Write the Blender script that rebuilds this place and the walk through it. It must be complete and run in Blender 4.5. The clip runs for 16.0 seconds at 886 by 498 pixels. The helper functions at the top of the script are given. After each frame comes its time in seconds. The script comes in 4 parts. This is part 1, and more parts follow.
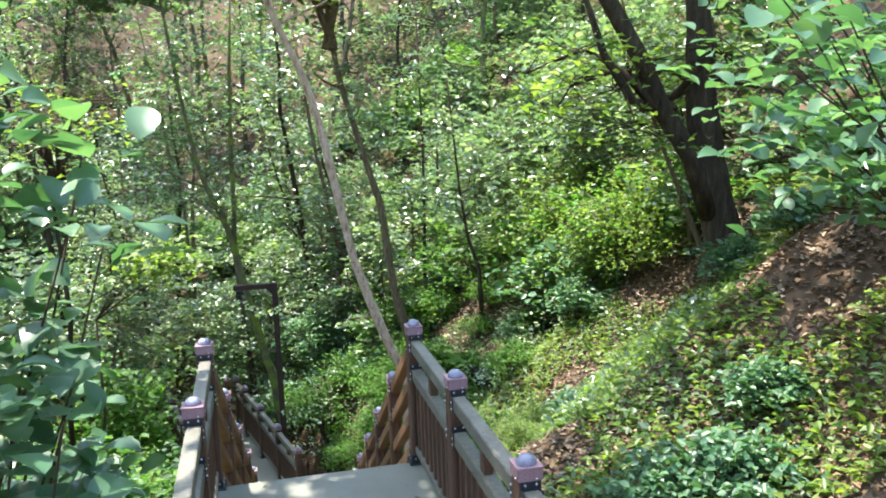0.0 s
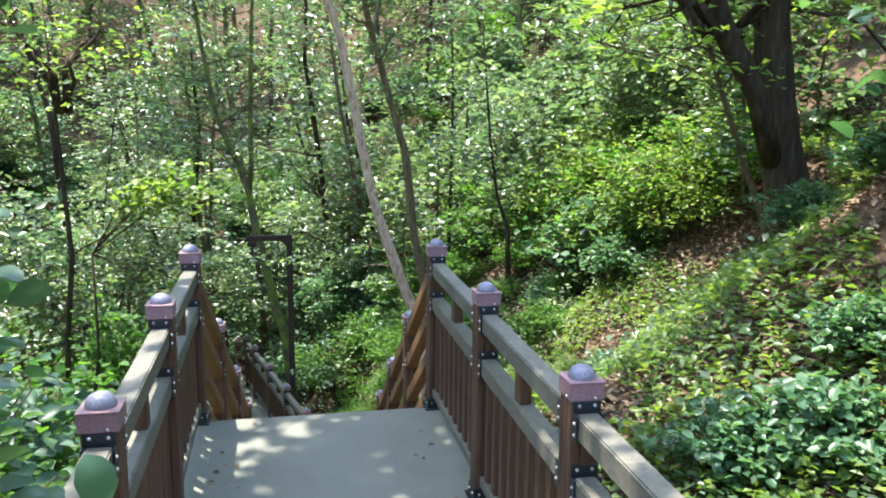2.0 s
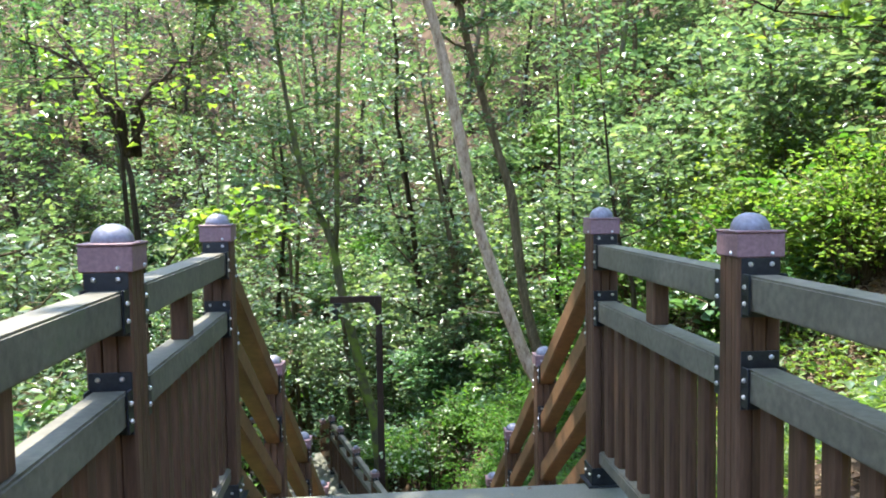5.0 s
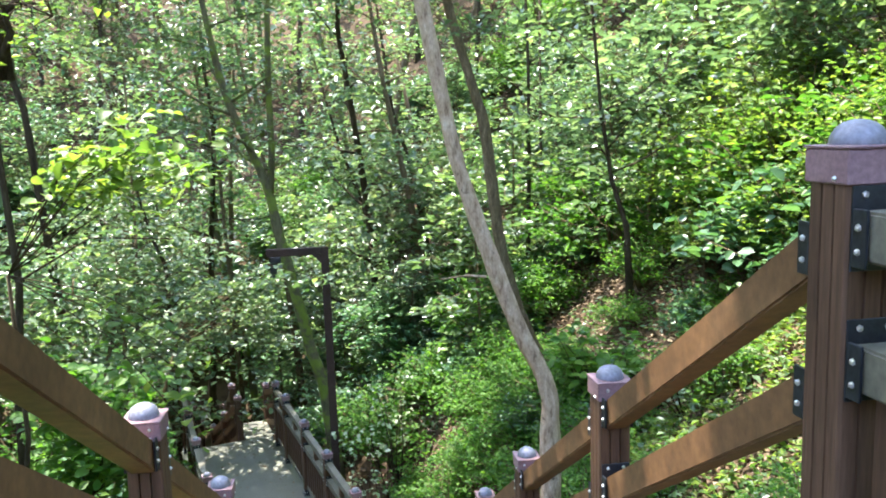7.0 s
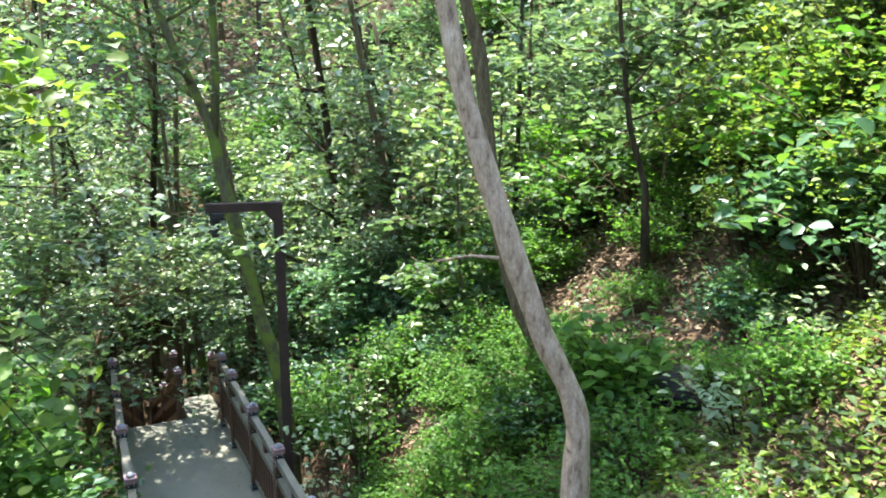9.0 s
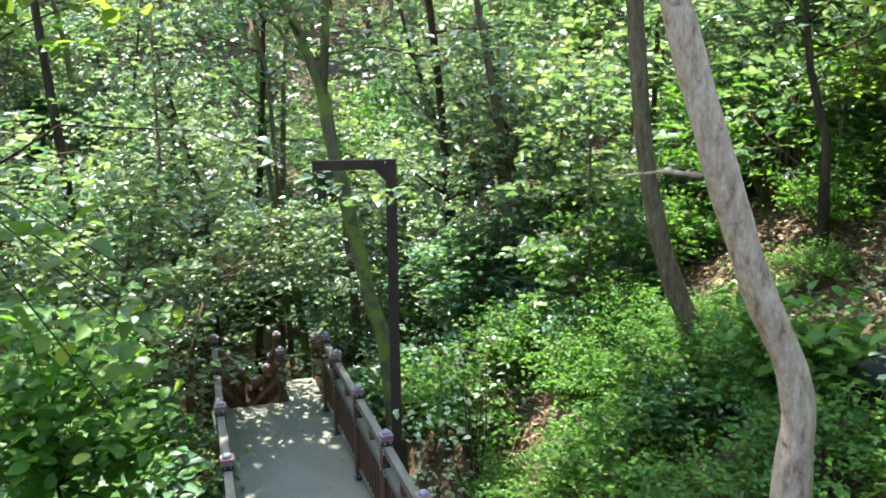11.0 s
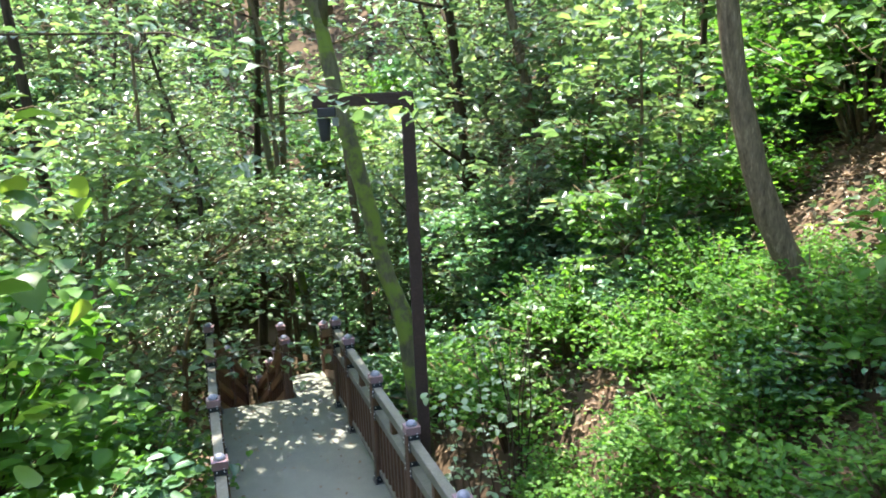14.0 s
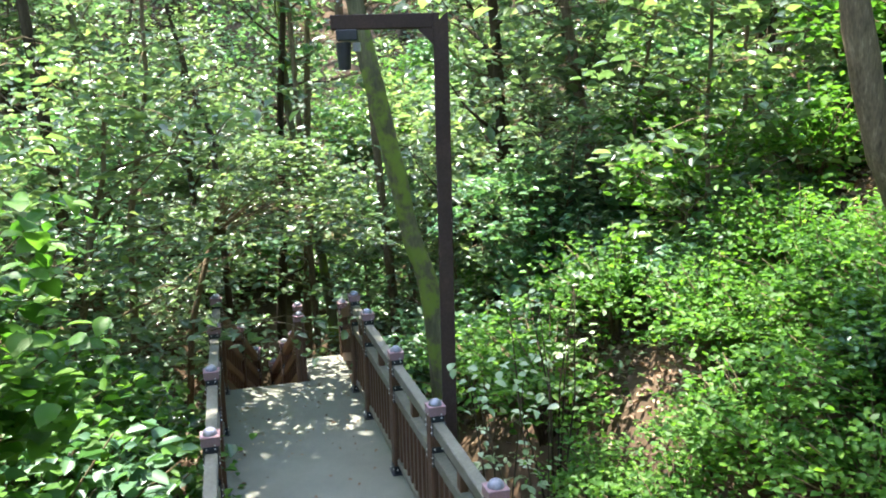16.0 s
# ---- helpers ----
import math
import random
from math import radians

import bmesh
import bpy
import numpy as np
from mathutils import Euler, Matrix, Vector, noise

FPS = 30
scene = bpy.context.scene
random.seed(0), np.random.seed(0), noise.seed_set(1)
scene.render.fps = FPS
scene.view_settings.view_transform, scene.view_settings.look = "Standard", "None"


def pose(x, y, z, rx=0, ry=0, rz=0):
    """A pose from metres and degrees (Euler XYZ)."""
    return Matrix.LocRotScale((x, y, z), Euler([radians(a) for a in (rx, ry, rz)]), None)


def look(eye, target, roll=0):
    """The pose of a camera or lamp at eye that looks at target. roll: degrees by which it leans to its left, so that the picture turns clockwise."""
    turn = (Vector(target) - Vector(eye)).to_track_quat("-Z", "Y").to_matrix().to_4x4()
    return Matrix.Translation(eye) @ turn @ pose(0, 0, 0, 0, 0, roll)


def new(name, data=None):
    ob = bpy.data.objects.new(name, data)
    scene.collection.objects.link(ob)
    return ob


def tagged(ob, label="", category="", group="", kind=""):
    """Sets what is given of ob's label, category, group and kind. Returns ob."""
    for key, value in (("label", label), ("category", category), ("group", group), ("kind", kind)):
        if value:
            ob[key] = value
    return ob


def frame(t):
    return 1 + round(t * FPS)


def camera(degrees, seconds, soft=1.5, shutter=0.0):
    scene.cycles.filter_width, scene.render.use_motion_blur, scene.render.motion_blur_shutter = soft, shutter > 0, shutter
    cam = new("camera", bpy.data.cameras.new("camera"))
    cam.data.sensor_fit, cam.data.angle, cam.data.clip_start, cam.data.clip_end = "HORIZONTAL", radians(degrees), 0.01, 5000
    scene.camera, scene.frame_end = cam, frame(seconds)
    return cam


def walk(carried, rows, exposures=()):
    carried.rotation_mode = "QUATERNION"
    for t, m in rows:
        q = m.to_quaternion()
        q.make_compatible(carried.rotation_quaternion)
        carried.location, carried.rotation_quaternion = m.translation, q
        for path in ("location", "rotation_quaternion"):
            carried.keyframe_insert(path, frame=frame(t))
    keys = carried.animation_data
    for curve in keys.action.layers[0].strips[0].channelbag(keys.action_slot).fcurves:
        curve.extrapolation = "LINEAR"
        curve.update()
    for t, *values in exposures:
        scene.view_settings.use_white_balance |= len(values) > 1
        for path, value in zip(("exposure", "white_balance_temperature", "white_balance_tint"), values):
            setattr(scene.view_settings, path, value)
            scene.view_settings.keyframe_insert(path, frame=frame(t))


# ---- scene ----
cam = camera(57.5, 16.0, soft=1.9)
PATH = [
    (0, (-0.401, -3.645, 2.952), (0.05, -1.724, 2.627), -1.8),
    (0.5, (-0.315, -3.401, 2.745), (0.136, -1.49, 2.364), -0.5),
    (1, (-0.315, -3.211, 2.578), (0.134, -1.296, 2.216), -0.5),
    (1.5, (-0.244, -2.932, 2.381), (0.197, -1.013, 2.034), -0.2),
    (2, (-0.248, -2.74, 2.226), (0.146, -0.812, 1.87), 0.6),
    (2.5, (-0.232, -2.443, 2.047), (0.141, -0.511, 1.689), 0.5),
    (3, (-0.2, -2.205, 1.846), (0.156, -0.267, 1.502), 1.5),
    (3.5, (-0.222, -1.92, 1.674), (0.117, 0.032, 1.402), -0.8),
    (4, (-0.196, -1.63, 1.489), (0.147, 0.329, 1.28), -1.1),
    (4.5, (-0.202, -1.197, 1.317), (0.081, 0.778, 1.177), -0.6),
    (4.7, (-0.191, -1.006, 1.322), (-0.013, 0.983, 1.198), -0.9),
    (6.8, (-0.191, 1.274, 1.27), (0.072, 3.239, 0.999), -2.2),
    (7, (-0.178, 1.47, 1.272), (0.129, 3.425, 0.979), -1.9),
    (7.5, (-0.088, 2.066, 1.249), (0.24, 4.017, 0.95), -1.5),
    (8, (-0.089, 2.569, 1.215), (0.258, 4.516, 0.917), -0.7),
    (8.5, (-0.001, 3.041, 1.16), (0.383, 4.979, 0.85), -0.1),
    (9, (-0.059, 3.414, 1.089), (0.333, 5.331, 0.675), -0.1),
    (9.5, (-0.111, 3.788, 0.974), (0.218, 5.714, 0.544), -0.3),
    (10, (-0.143, 3.981, 0.789), (0.012, 5.927, 0.355), -0.2),
    (10.2, (-0.193, 4.102, 0.707), (-0.037, 6.05, 0.283), -1.2),
    (12.3, (-0.166, 5.051, 0.131), (-0.034, 7.007, -0.266), 0.7),
    (12.5, (-0.199, 5.176, 0.046), (-0.064, 7.138, -0.319), -1.6),
    (13, (-0.255, 5.42, -0.015), (-0.123, 7.385, -0.362), -4.3),
    (13.5, (-0.275, 5.636, -0.158), (-0.134, 7.592, -0.55), -1.4),
    (14, (-0.304, 5.871, -0.298), (-0.173, 7.826, -0.694), -2.6),
    (14.5, (-0.28, 6.121, -0.495), (-0.198, 8.065, -0.954), -1.7),
    (15, (-0.34, 6.352, -0.652), (-0.272, 8.293, -1.128), -1.8),
    (15.5, (-0.313, 6.599, -0.81), (-0.249, 8.558, -1.206), -1.2),
    (16, (-0.3, 6.795, -0.925), (-0.238, 8.758, -1.302), -1.4),
]
walk(cam, [(t, look(eye, target, roll)) for t, eye, target, roll in PATH], [(0.0, 3.1), (1.0, 3.04), (4.5, 3.05), (6.8, 3.4), (9.5, 3.38), (12.5, 3.56), (16.0, 3.74)])

# ---- sky and sun ----
SUN_EL, SUN_AZ = radians(70), radians(-38)      # azimuth from +y towards +x
world = bpy.data.worlds.new("sky")
scene.world = world
world.use_nodes = True
wn = world.node_tree.nodes
sky = wn.new("ShaderNodeTexSky")
sky.sky_type, sky.sun_disc = "NISHITA", False
sky.sun_elevation, sky.sun_rotation = SUN_EL, SUN_AZ
world.node_tree.links.new(sky.outputs[0], wn["Background"].inputs[0])
wn["Background"].inputs[1].default_value = 0.15
sun = new("sun", bpy.data.lights.new("sun", "SUN"))
sun.data.energy, sun.data.angle, sun.data.color = 2.25, radians(0.6), (1.0, 0.955, 0.88)
sun_dir = Vector((math.sin(SUN_AZ) * math.cos(SUN_EL), math.cos(SUN_AZ) * math.cos(SUN_EL), math.sin(SUN_EL)))
sun.matrix_world = look(sun_dir * 60, (0, 0, 0))

# ---- materials ----
def ramp(nt, fac, stops):
    n = nt.nodes.new("ShaderNodeValToRGB")
    els = n.color_ramp.elements
    while len(els) < len(stops):
        els.new(0.5)
    for e, (p, c) in zip(els, stops):
        e.position, e.color = p, (*c, 1)
    nt.links.new(fac, n.inputs[0])
    return n.outputs[0]


def tex(nt, scale, detail=4, rough=0.6, stretch=None):
    n = nt.nodes.new("ShaderNodeTexNoise")
    n.inputs["Scale"].default_value, n.inputs["Detail"].default_value, n.inputs["Roughness"].default_value = scale, detail, rough
    c = nt.nodes.new("ShaderNodeTexCoord")
    m = nt.nodes.new("ShaderNodeMapping")
    nt.links.new(c.outputs["Object"], m.inputs[0])
    if stretch:
        m.inputs["Scale"].default_value = stretch
    nt.links.new(m.outputs[0], n.inputs[0])
    return n.outputs[0]


def mixed(nt, a, b, fac, mode="MIX"):
    n = nt.nodes.new("ShaderNodeMixRGB")
    n.blend_type = mode
    for s, v in ((0, fac), (1, a), (2, b)):
        if isinstance(v, (int, float)):
            n.inputs[s].default_value = v
        elif isinstance(v, tuple):
            n.inputs[s].default_value = (*v, 1)
        else:
            nt.links.new(v, n.inputs[s])
    return n.outputs[0]


def surface(name, stops, scale, rough=0.7, metal=0.0, bump=0.2, stretch=None, fine=60.0, spec=0.4, dirt=None):
    m = bpy.data.materials.new(name)
    m.use_nodes = True
    nt = m.node_tree
    b = nt.nodes["Principled BSDF"]
    big = tex(nt, scale, 5, 0.65, stretch)
    small = tex(nt, fine, 3, 0.6, stretch)
    col = ramp(nt, big, stops)
    col = mixed(nt, col, ramp(nt, small, ((0.3, (0.62, 0.62, 0.62)), (0.7, (1.25, 1.25, 1.25)))), 0.7, "MULTIPLY")
    if dirt:
        col = mixed(nt, col, dirt[0], ramp(nt, tex(nt, dirt[1], 6, 0.7), ((dirt[2], (0, 0, 0)), (dirt[2] + 0.12, (1, 1, 1)))))
    nt.links.new(col, b.inputs["Base Color"])
    b.inputs["Roughness"].default_value, b.inputs["Metallic"].default_value = rough, metal
    b.inputs["Specular IOR Level"].default_value = spec
    if bump:
        n = nt.nodes.new("ShaderNodeBump")
        n.inputs["Strength"].default_value, n.inputs["Distance"].default_value = bump, 0.01
        nt.links.new(mixed(nt, big, small, 0.5), n.inputs["Height"])
        nt.links.new(n.outputs[0], b.inputs["Normal"])
    return m


def leaf_material(name, stops, rough=0.36, through_light=0.46, glow=(1.55, 1.65, 0.82), spec=0.5):
    m = bpy.data.materials.new(name)
    m.use_nodes = True
    nt = m.node_tree
    b = nt.nodes["Principled BSDF"]
    g = nt.nodes.new("ShaderNodeNewGeometry")
    col = ramp(nt, g.outputs["Random Per Island"], stops)
    col = mixed(nt, col, ramp(nt, tex(nt, 0.9, 2), ((0.3, (0.7, 0.8, 0.8)), (0.7, (1.25, 1.15, 0.95)))), 0.8, "MULTIPLY")
    nt.links.new(col, b.inputs["Base Color"])
    b.inputs["Roughness"].default_value = rough
    b.inputs["Specular IOR Level"].default_value = spec
    t = nt.nodes.new("ShaderNodeBsdfTranslucent")
    nt.links.new(mixed(nt, col, glow, 1.0, "MULTIPLY"), t.inputs[0])
    mix = nt.nodes.new("ShaderNodeMixShader")
    mix.inputs[0].default_value = through_light
    nt.links.new(b.outputs[0], mix.inputs[1])
    nt.links.new(t.outputs[0], mix.inputs[2])
    nt.links.new(mix.outputs[0], nt.nodes["Material Output"].inputs[0])
    return m


WOOD = surface("brown_wood", ((0.25, (0.052, 0.027, 0.016)), (0.55, (0.105, 0.056, 0.034)), (0.8, (0.165, 0.096, 0.06))), 3.0, 0.62, bump=0.25, stretch=(9, 9, 0.7), fine=14, spec=0.25)
# the grey-green of sky reflected on the rail tops is in this colour
RAIL = surface("sky_tinted_rail_wood", ((0.25, (0.085, 0.08, 0.06)), (0.55, (0.135, 0.125, 0.095)), (0.8, (0.19, 0.175, 0.135))), 4.0, 0.6, bump=0.2, fine=40, dirt=((0.10, 0.12, 0.07), 2.0, 0.58))
SLOPED = surface("orange_brown_wood", ((0.25, (0.10, 0.048, 0.02)), (0.55, (0.16, 0.08, 0.034)), (0.8, (0.23, 0.125, 0.06))), 3.0, 0.58, bump=0.2, fine=30)
CAP = surface("mauve_cap_paint", ((0.3, (0.20, 0.115, 0.125)), (0.7, (0.28, 0.17, 0.18))), 6.0, 0.55, bump=0.1, fine=90)
DOME = surface("grey_dome_metal", ((0.3, (0.175, 0.17, 0.215)), (0.7, (0.26, 0.255, 0.30))), 8.0, 0.42, metal=0.1, bump=0.08, fine=90)
STEEL = surface("dark_bracket_steel", ((0.3, (0.018, 0.02, 0.026)), (0.7, (0.045, 0.05, 0.06))), 9.0, 0.4, metal=0.5, bump=0.08)
ZINC = surface("zinc_bolt", ((0.3, (0.6, 0.6, 0.6)), (0.7, (0.8, 0.8, 0.8))), 30.0, 0.3, metal=0.8, bump=0.0)
DECK = surface("grey_deck_boards", ((0.25, (0.116, 0.121, 0.096)), (0.55, (0.15, 0.154, 0.122)), (0.8, (0.188, 0.19, 0.15))), 1.6, 0.75, bump=0.15, fine=120, dirt=((0.17, 0.16, 0.12), 5.0, 0.66))
LAMP = surface("brown_lamp_steel", ((0.25, (0.024, 0.016, 0.014)), (0.55, (0.046, 0.027, 0.021)), (0.8, (0.085, 0.045, 0.032))), 1.2, 0.8, metal=0.0, bump=0.06, spec=0.25)
BLACK = surface("black_lamp_plastic", ((0.3, (0.012, 0.012, 0.014)), (0.7, (0.03, 0.03, 0.034))), 6.0, 0.45, bump=0.05)
GLASS = surface("frosted_lens", ((0.3, (0.16, 0.16, 0.15)), (0.7, (0.26, 0.26, 0.24))), 9.0, 0.25, bump=0.0)
BARK = surface("grey_brown_bark", ((0.25, (0.062, 0.045, 0.026)), (0.55, (0.14, 0.105, 0.062)), (0.8, (0.27, 0.21, 0.13))), 4.0, 0.9, bump=0.9, stretch=(6, 6, 1.2), fine=16, spec=0.1)
DARK_BARK = surface("dark_furrowed_bark", ((0.25, (0.018, 0.013, 0.009)), (0.55, (0.055, 0.041, 0.025)), (0.8, (0.115, 0.09, 0.055))), 2.2, 0.92, bump=1.0, stretch=(7, 7, 1.0), fine=14, spec=0.1)
PALE_BARK = surface("pale_flaking_bark", ((0.3, (0.17, 0.11, 0.075)), (0.45, (0.40, 0.285, 0.2)), (0.6, (0.52, 0.39, 0.29)), (0.78, (0.62, 0.52, 0.42))), 5.0, 0.9, bump=1.0, stretch=(4.5, 4.5, 1.5), fine=22, dirt=((0.075, 0.05, 0.035), 11.0, 0.6), spec=0.1)
MOSSY = surface("mossy_bark", ((0.25, (0.05, 0.045, 0.03)), (0.5, (0.10, 0.09, 0.05)), (0.8, (0.18, 0.16, 0.09))), 2.2, 0.92, bump=0.8, stretch=(5, 5, 1.0), fine=16, dirt=((0.13, 0.165, 0.03), 4.0, 0.47), spec=0.1)
# near black, to carry the darkness of a hollow in the bank
HOLLOW_DARK = surface("near_black_lump", ((0.3, (0.008, 0.008, 0.009)), (0.6, (0.018, 0.018, 0.018)), (0.85, (0.04, 0.038, 0.034))), 5.0, 0.75, bump=0.6, fine=30, spec=0.3)
SOIL = surface("forest_soil", ((0.25, (0.03, 0.021, 0.013)), (0.5, (0.07, 0.048, 0.029)), (0.8, (0.125, 0.088, 0.055))), 0.9, 0.95, bump=0.8, fine=9, dirt=((0.095, 0.062, 0.038), 0.9, 0.5), spec=0.1)
LEAF = leaf_material("woodland_leaves", ((0.0, (0.053, 0.095, 0.053)), (0.5, (0.092, 0.15, 0.076)), (0.85, (0.135, 0.20, 0.09)), (1.0, (0.19, 0.24, 0.115))), 0.33, 0.46, (1.5, 1.58, 0.85), spec=0.65)
LEAF_YELLOW = leaf_material("sunny_yellow_green_leaves", ((0.0, (0.062, 0.125, 0.03)), (0.5, (0.112, 0.185, 0.038)), (1.0, (0.19, 0.25, 0.052))), 0.45, 0.5)
LEAF_DARK = leaf_material("cool_shrub_leaves", ((0.0, (0.037, 0.095, 0.051)), (0.5, (0.065, 0.145, 0.074)), (1.0, (0.108, 0.20, 0.096))), 0.38, 0.38)
LEAF_COOL = leaf_material("cool_woodland_leaves", ((0.0, (0.05, 0.095, 0.055)), (0.5, (0.09, 0.15, 0.08)), (0.85, (0.135, 0.2, 0.1)), (1.0, (0.195, 0.25, 0.13))), 0.3, 0.44, (1.45, 1.52, 0.95), spec=0.7)
LEAF_FRESH = leaf_material("fresh_bush_leaves", ((0.0, (0.034, 0.095, 0.018)), (0.5, (0.066, 0.16, 0.026)), (1.0, (0.115, 0.22, 0.038))), 0.5, 0.48, spec=0.25)
# leaf colour lifted towards white, so direct sun is in the colour
LEAF_SUN_PALED = leaf_material("sun_paled_leaves", ((0.0, (0.13, 0.2, 0.1)), (0.5, (0.23, 0.31, 0.175)), (1.0, (0.38, 0.44, 0.29))), 0.4, 0.35, (1.1, 1.1, 0.9))
LITTER = leaf_material("dry_fallen_leaves", ((0.0, (0.06, 0.033, 0.018)), (0.4, (0.12, 0.072, 0.04)), (0.8, (0.20, 0.135, 0.08)), (1.0, (0.34, 0.27, 0.19))), 0.7, 0.12, (1, 0.9, 0.7))


# ---- mesh helpers ----
def mesh_from(name, verts, faces, mats, smooth=False):
    me = bpy.data.meshes.new(name)
    me.from_pydata(verts, [], faces)
    for m in mats if isinstance(mats, (list, tuple)) else [mats]:
        me.materials.append(m)
    if smooth:
        me.polygons.foreach_set("use_smooth", [True] * len(me.polygons))
    me.update()
    return me


def poly_mesh(name, verts, k, mat, smooth=False):
    """A mesh of separate faces with k corners each: verts is (n * k, 3)."""
    n = len(verts) // k
    me = bpy.data.meshes.new(name)
    me.vertices.add(len(verts))
    me.vertices.foreach_set("co", np.asarray(verts, dtype=np.float32).ravel())
    me.loops.add(n * k)
    me.loops.foreach_set("vertex_index", np.arange(n * k, dtype=np.int32))
    me.polygons.add(n)
    me.polygons.foreach_set("loop_start", np.arange(0, n * k, k, dtype=np.int32))
    me.materials.append(mat)
    me.update(calc_edges=True)
    return me


def thing(name, label, category, at=(0, 0, 0), group="", kind=""):
    ob = new(name)
    ob.location = at
    return tagged(ob, label, category, group, kind)


def put(name, me, parent=None, label="", m=None):
    """Links a mesh as one object under a thing or a part."""
    ob = new(name, me)
    if parent is not None:
        ob.parent = parent
    if m is not None:
        ob.matrix_basis = m
    return tagged(ob, label)


def part(name, bm, material, parent=None, label="", m=None, smooth=False):
    me = bpy.data.meshes.new(name)
    bm.to_mesh(me)
    bm.free()
    for mat in material if isinstance(material, (list, tuple)) else [material]:
        me.materials.append(mat)
    if smooth:
        me.polygons.foreach_set("use_smooth", [True] * len(me.polygons))
    return put(name, me, parent, label, m)


def box(bm, x0, x1, y0, y1, z0, z1, bevel=0.0, mat=0):
    vs = [bm.verts.new(p) for p in ((x0, y0, z0), (x1, y0, z0), (x1, y1, z0), (x0, y1, z0), (x0, y0, z1), (x1, y0, z1), (x1, y1, z1), (x0, y1, z1))]
    fs = [bm.faces.new([vs[i] for i in f]) for f in ((3, 2, 1, 0), (4, 5, 6, 7), (0, 1, 5, 4), (1, 2, 6, 5), (2, 3, 7, 6), (3, 0, 4, 7))]
    for f in fs:
        f.material_index = mat
    if bevel:
        es = list({e for f in fs for e in f.edges})
        bmesh.ops.bevel(bm, geom=es, offset=bevel, segments=1, affect="EDGES")
    return bm


def beam(a, b, width, height, bevel=0.006):
    """A bar whose top runs from a to b, with upright ends."""
    a, b = Vector(a), Vector(b)
    d = Vector((b.x - a.x, b.y - a.y, 0)).normalized()
    n = Vector((d.y, -d.x, 0)) * width / 2
    dz = Vector((0, 0, height))
    bm = bmesh.new()
    vs = [bm.verts.new(p) for p in (a - n - dz, a + n - dz, b + n - dz, b - n - dz, a - n, a + n, b + n, b - n)]
    fs = [bm.faces.new([vs[i] for i in f]) for f in ((3, 2, 1, 0), (4, 5, 6, 7), (0, 1, 5, 4), (1, 2, 6, 5), (2, 3, 7, 6), (3, 0, 4, 7))]
    bmesh.ops.recalc_face_normals(bm, faces=fs)
    if bevel:
        bmesh.ops.bevel(bm, geom=list(bm.edges), offset=bevel, segments=2, affect="EDGES")
    return bm


def tube(points, radii, sides=8, rough=0.0, rng=None):
    """Vertices and faces of a tapering tube along points."""
    P = [Vector(p) for p in points]
    verts, faces = [], []
    side = Vector((1, 0.13, 0))
    for i, p in enumerate(P):
        d = (P[min(i + 1, len(P) - 1)] - P[max(i - 1, 0)]).normalized()
        u = (side - d * side.dot(d)).normalized()
        v = d.cross(u)
        for k in range(sides):
            a = 2 * math.pi * k / sides
            r = radii[i] * (1 + (rng.uniform(-rough, rough) if rng else 0))
            verts.append(p + u * (r * math.cos(a)) + v * (r * math.sin(a)))
    for i in range(len(P) - 1):
        for k in range(sides):
            j = (k + 1) % sides
            faces.append((i * sides + k, i * sides + j, (i + 1) * sides + j, (i + 1) * sides + k))
    faces.append(tuple(range(sides - 1, -1, -1)))
    faces.append(tuple((len(P) - 1) * sides + k for k in range(sides)))
    return verts, faces


def join_tubes(name, tubes, mat):
    verts, faces = [], []
    for v, f in tubes:
        o = len(verts)
        verts += v
        faces += [tuple(i + o for i in q) for q in f]
    return mesh_from(name, verts, faces, mat, True)


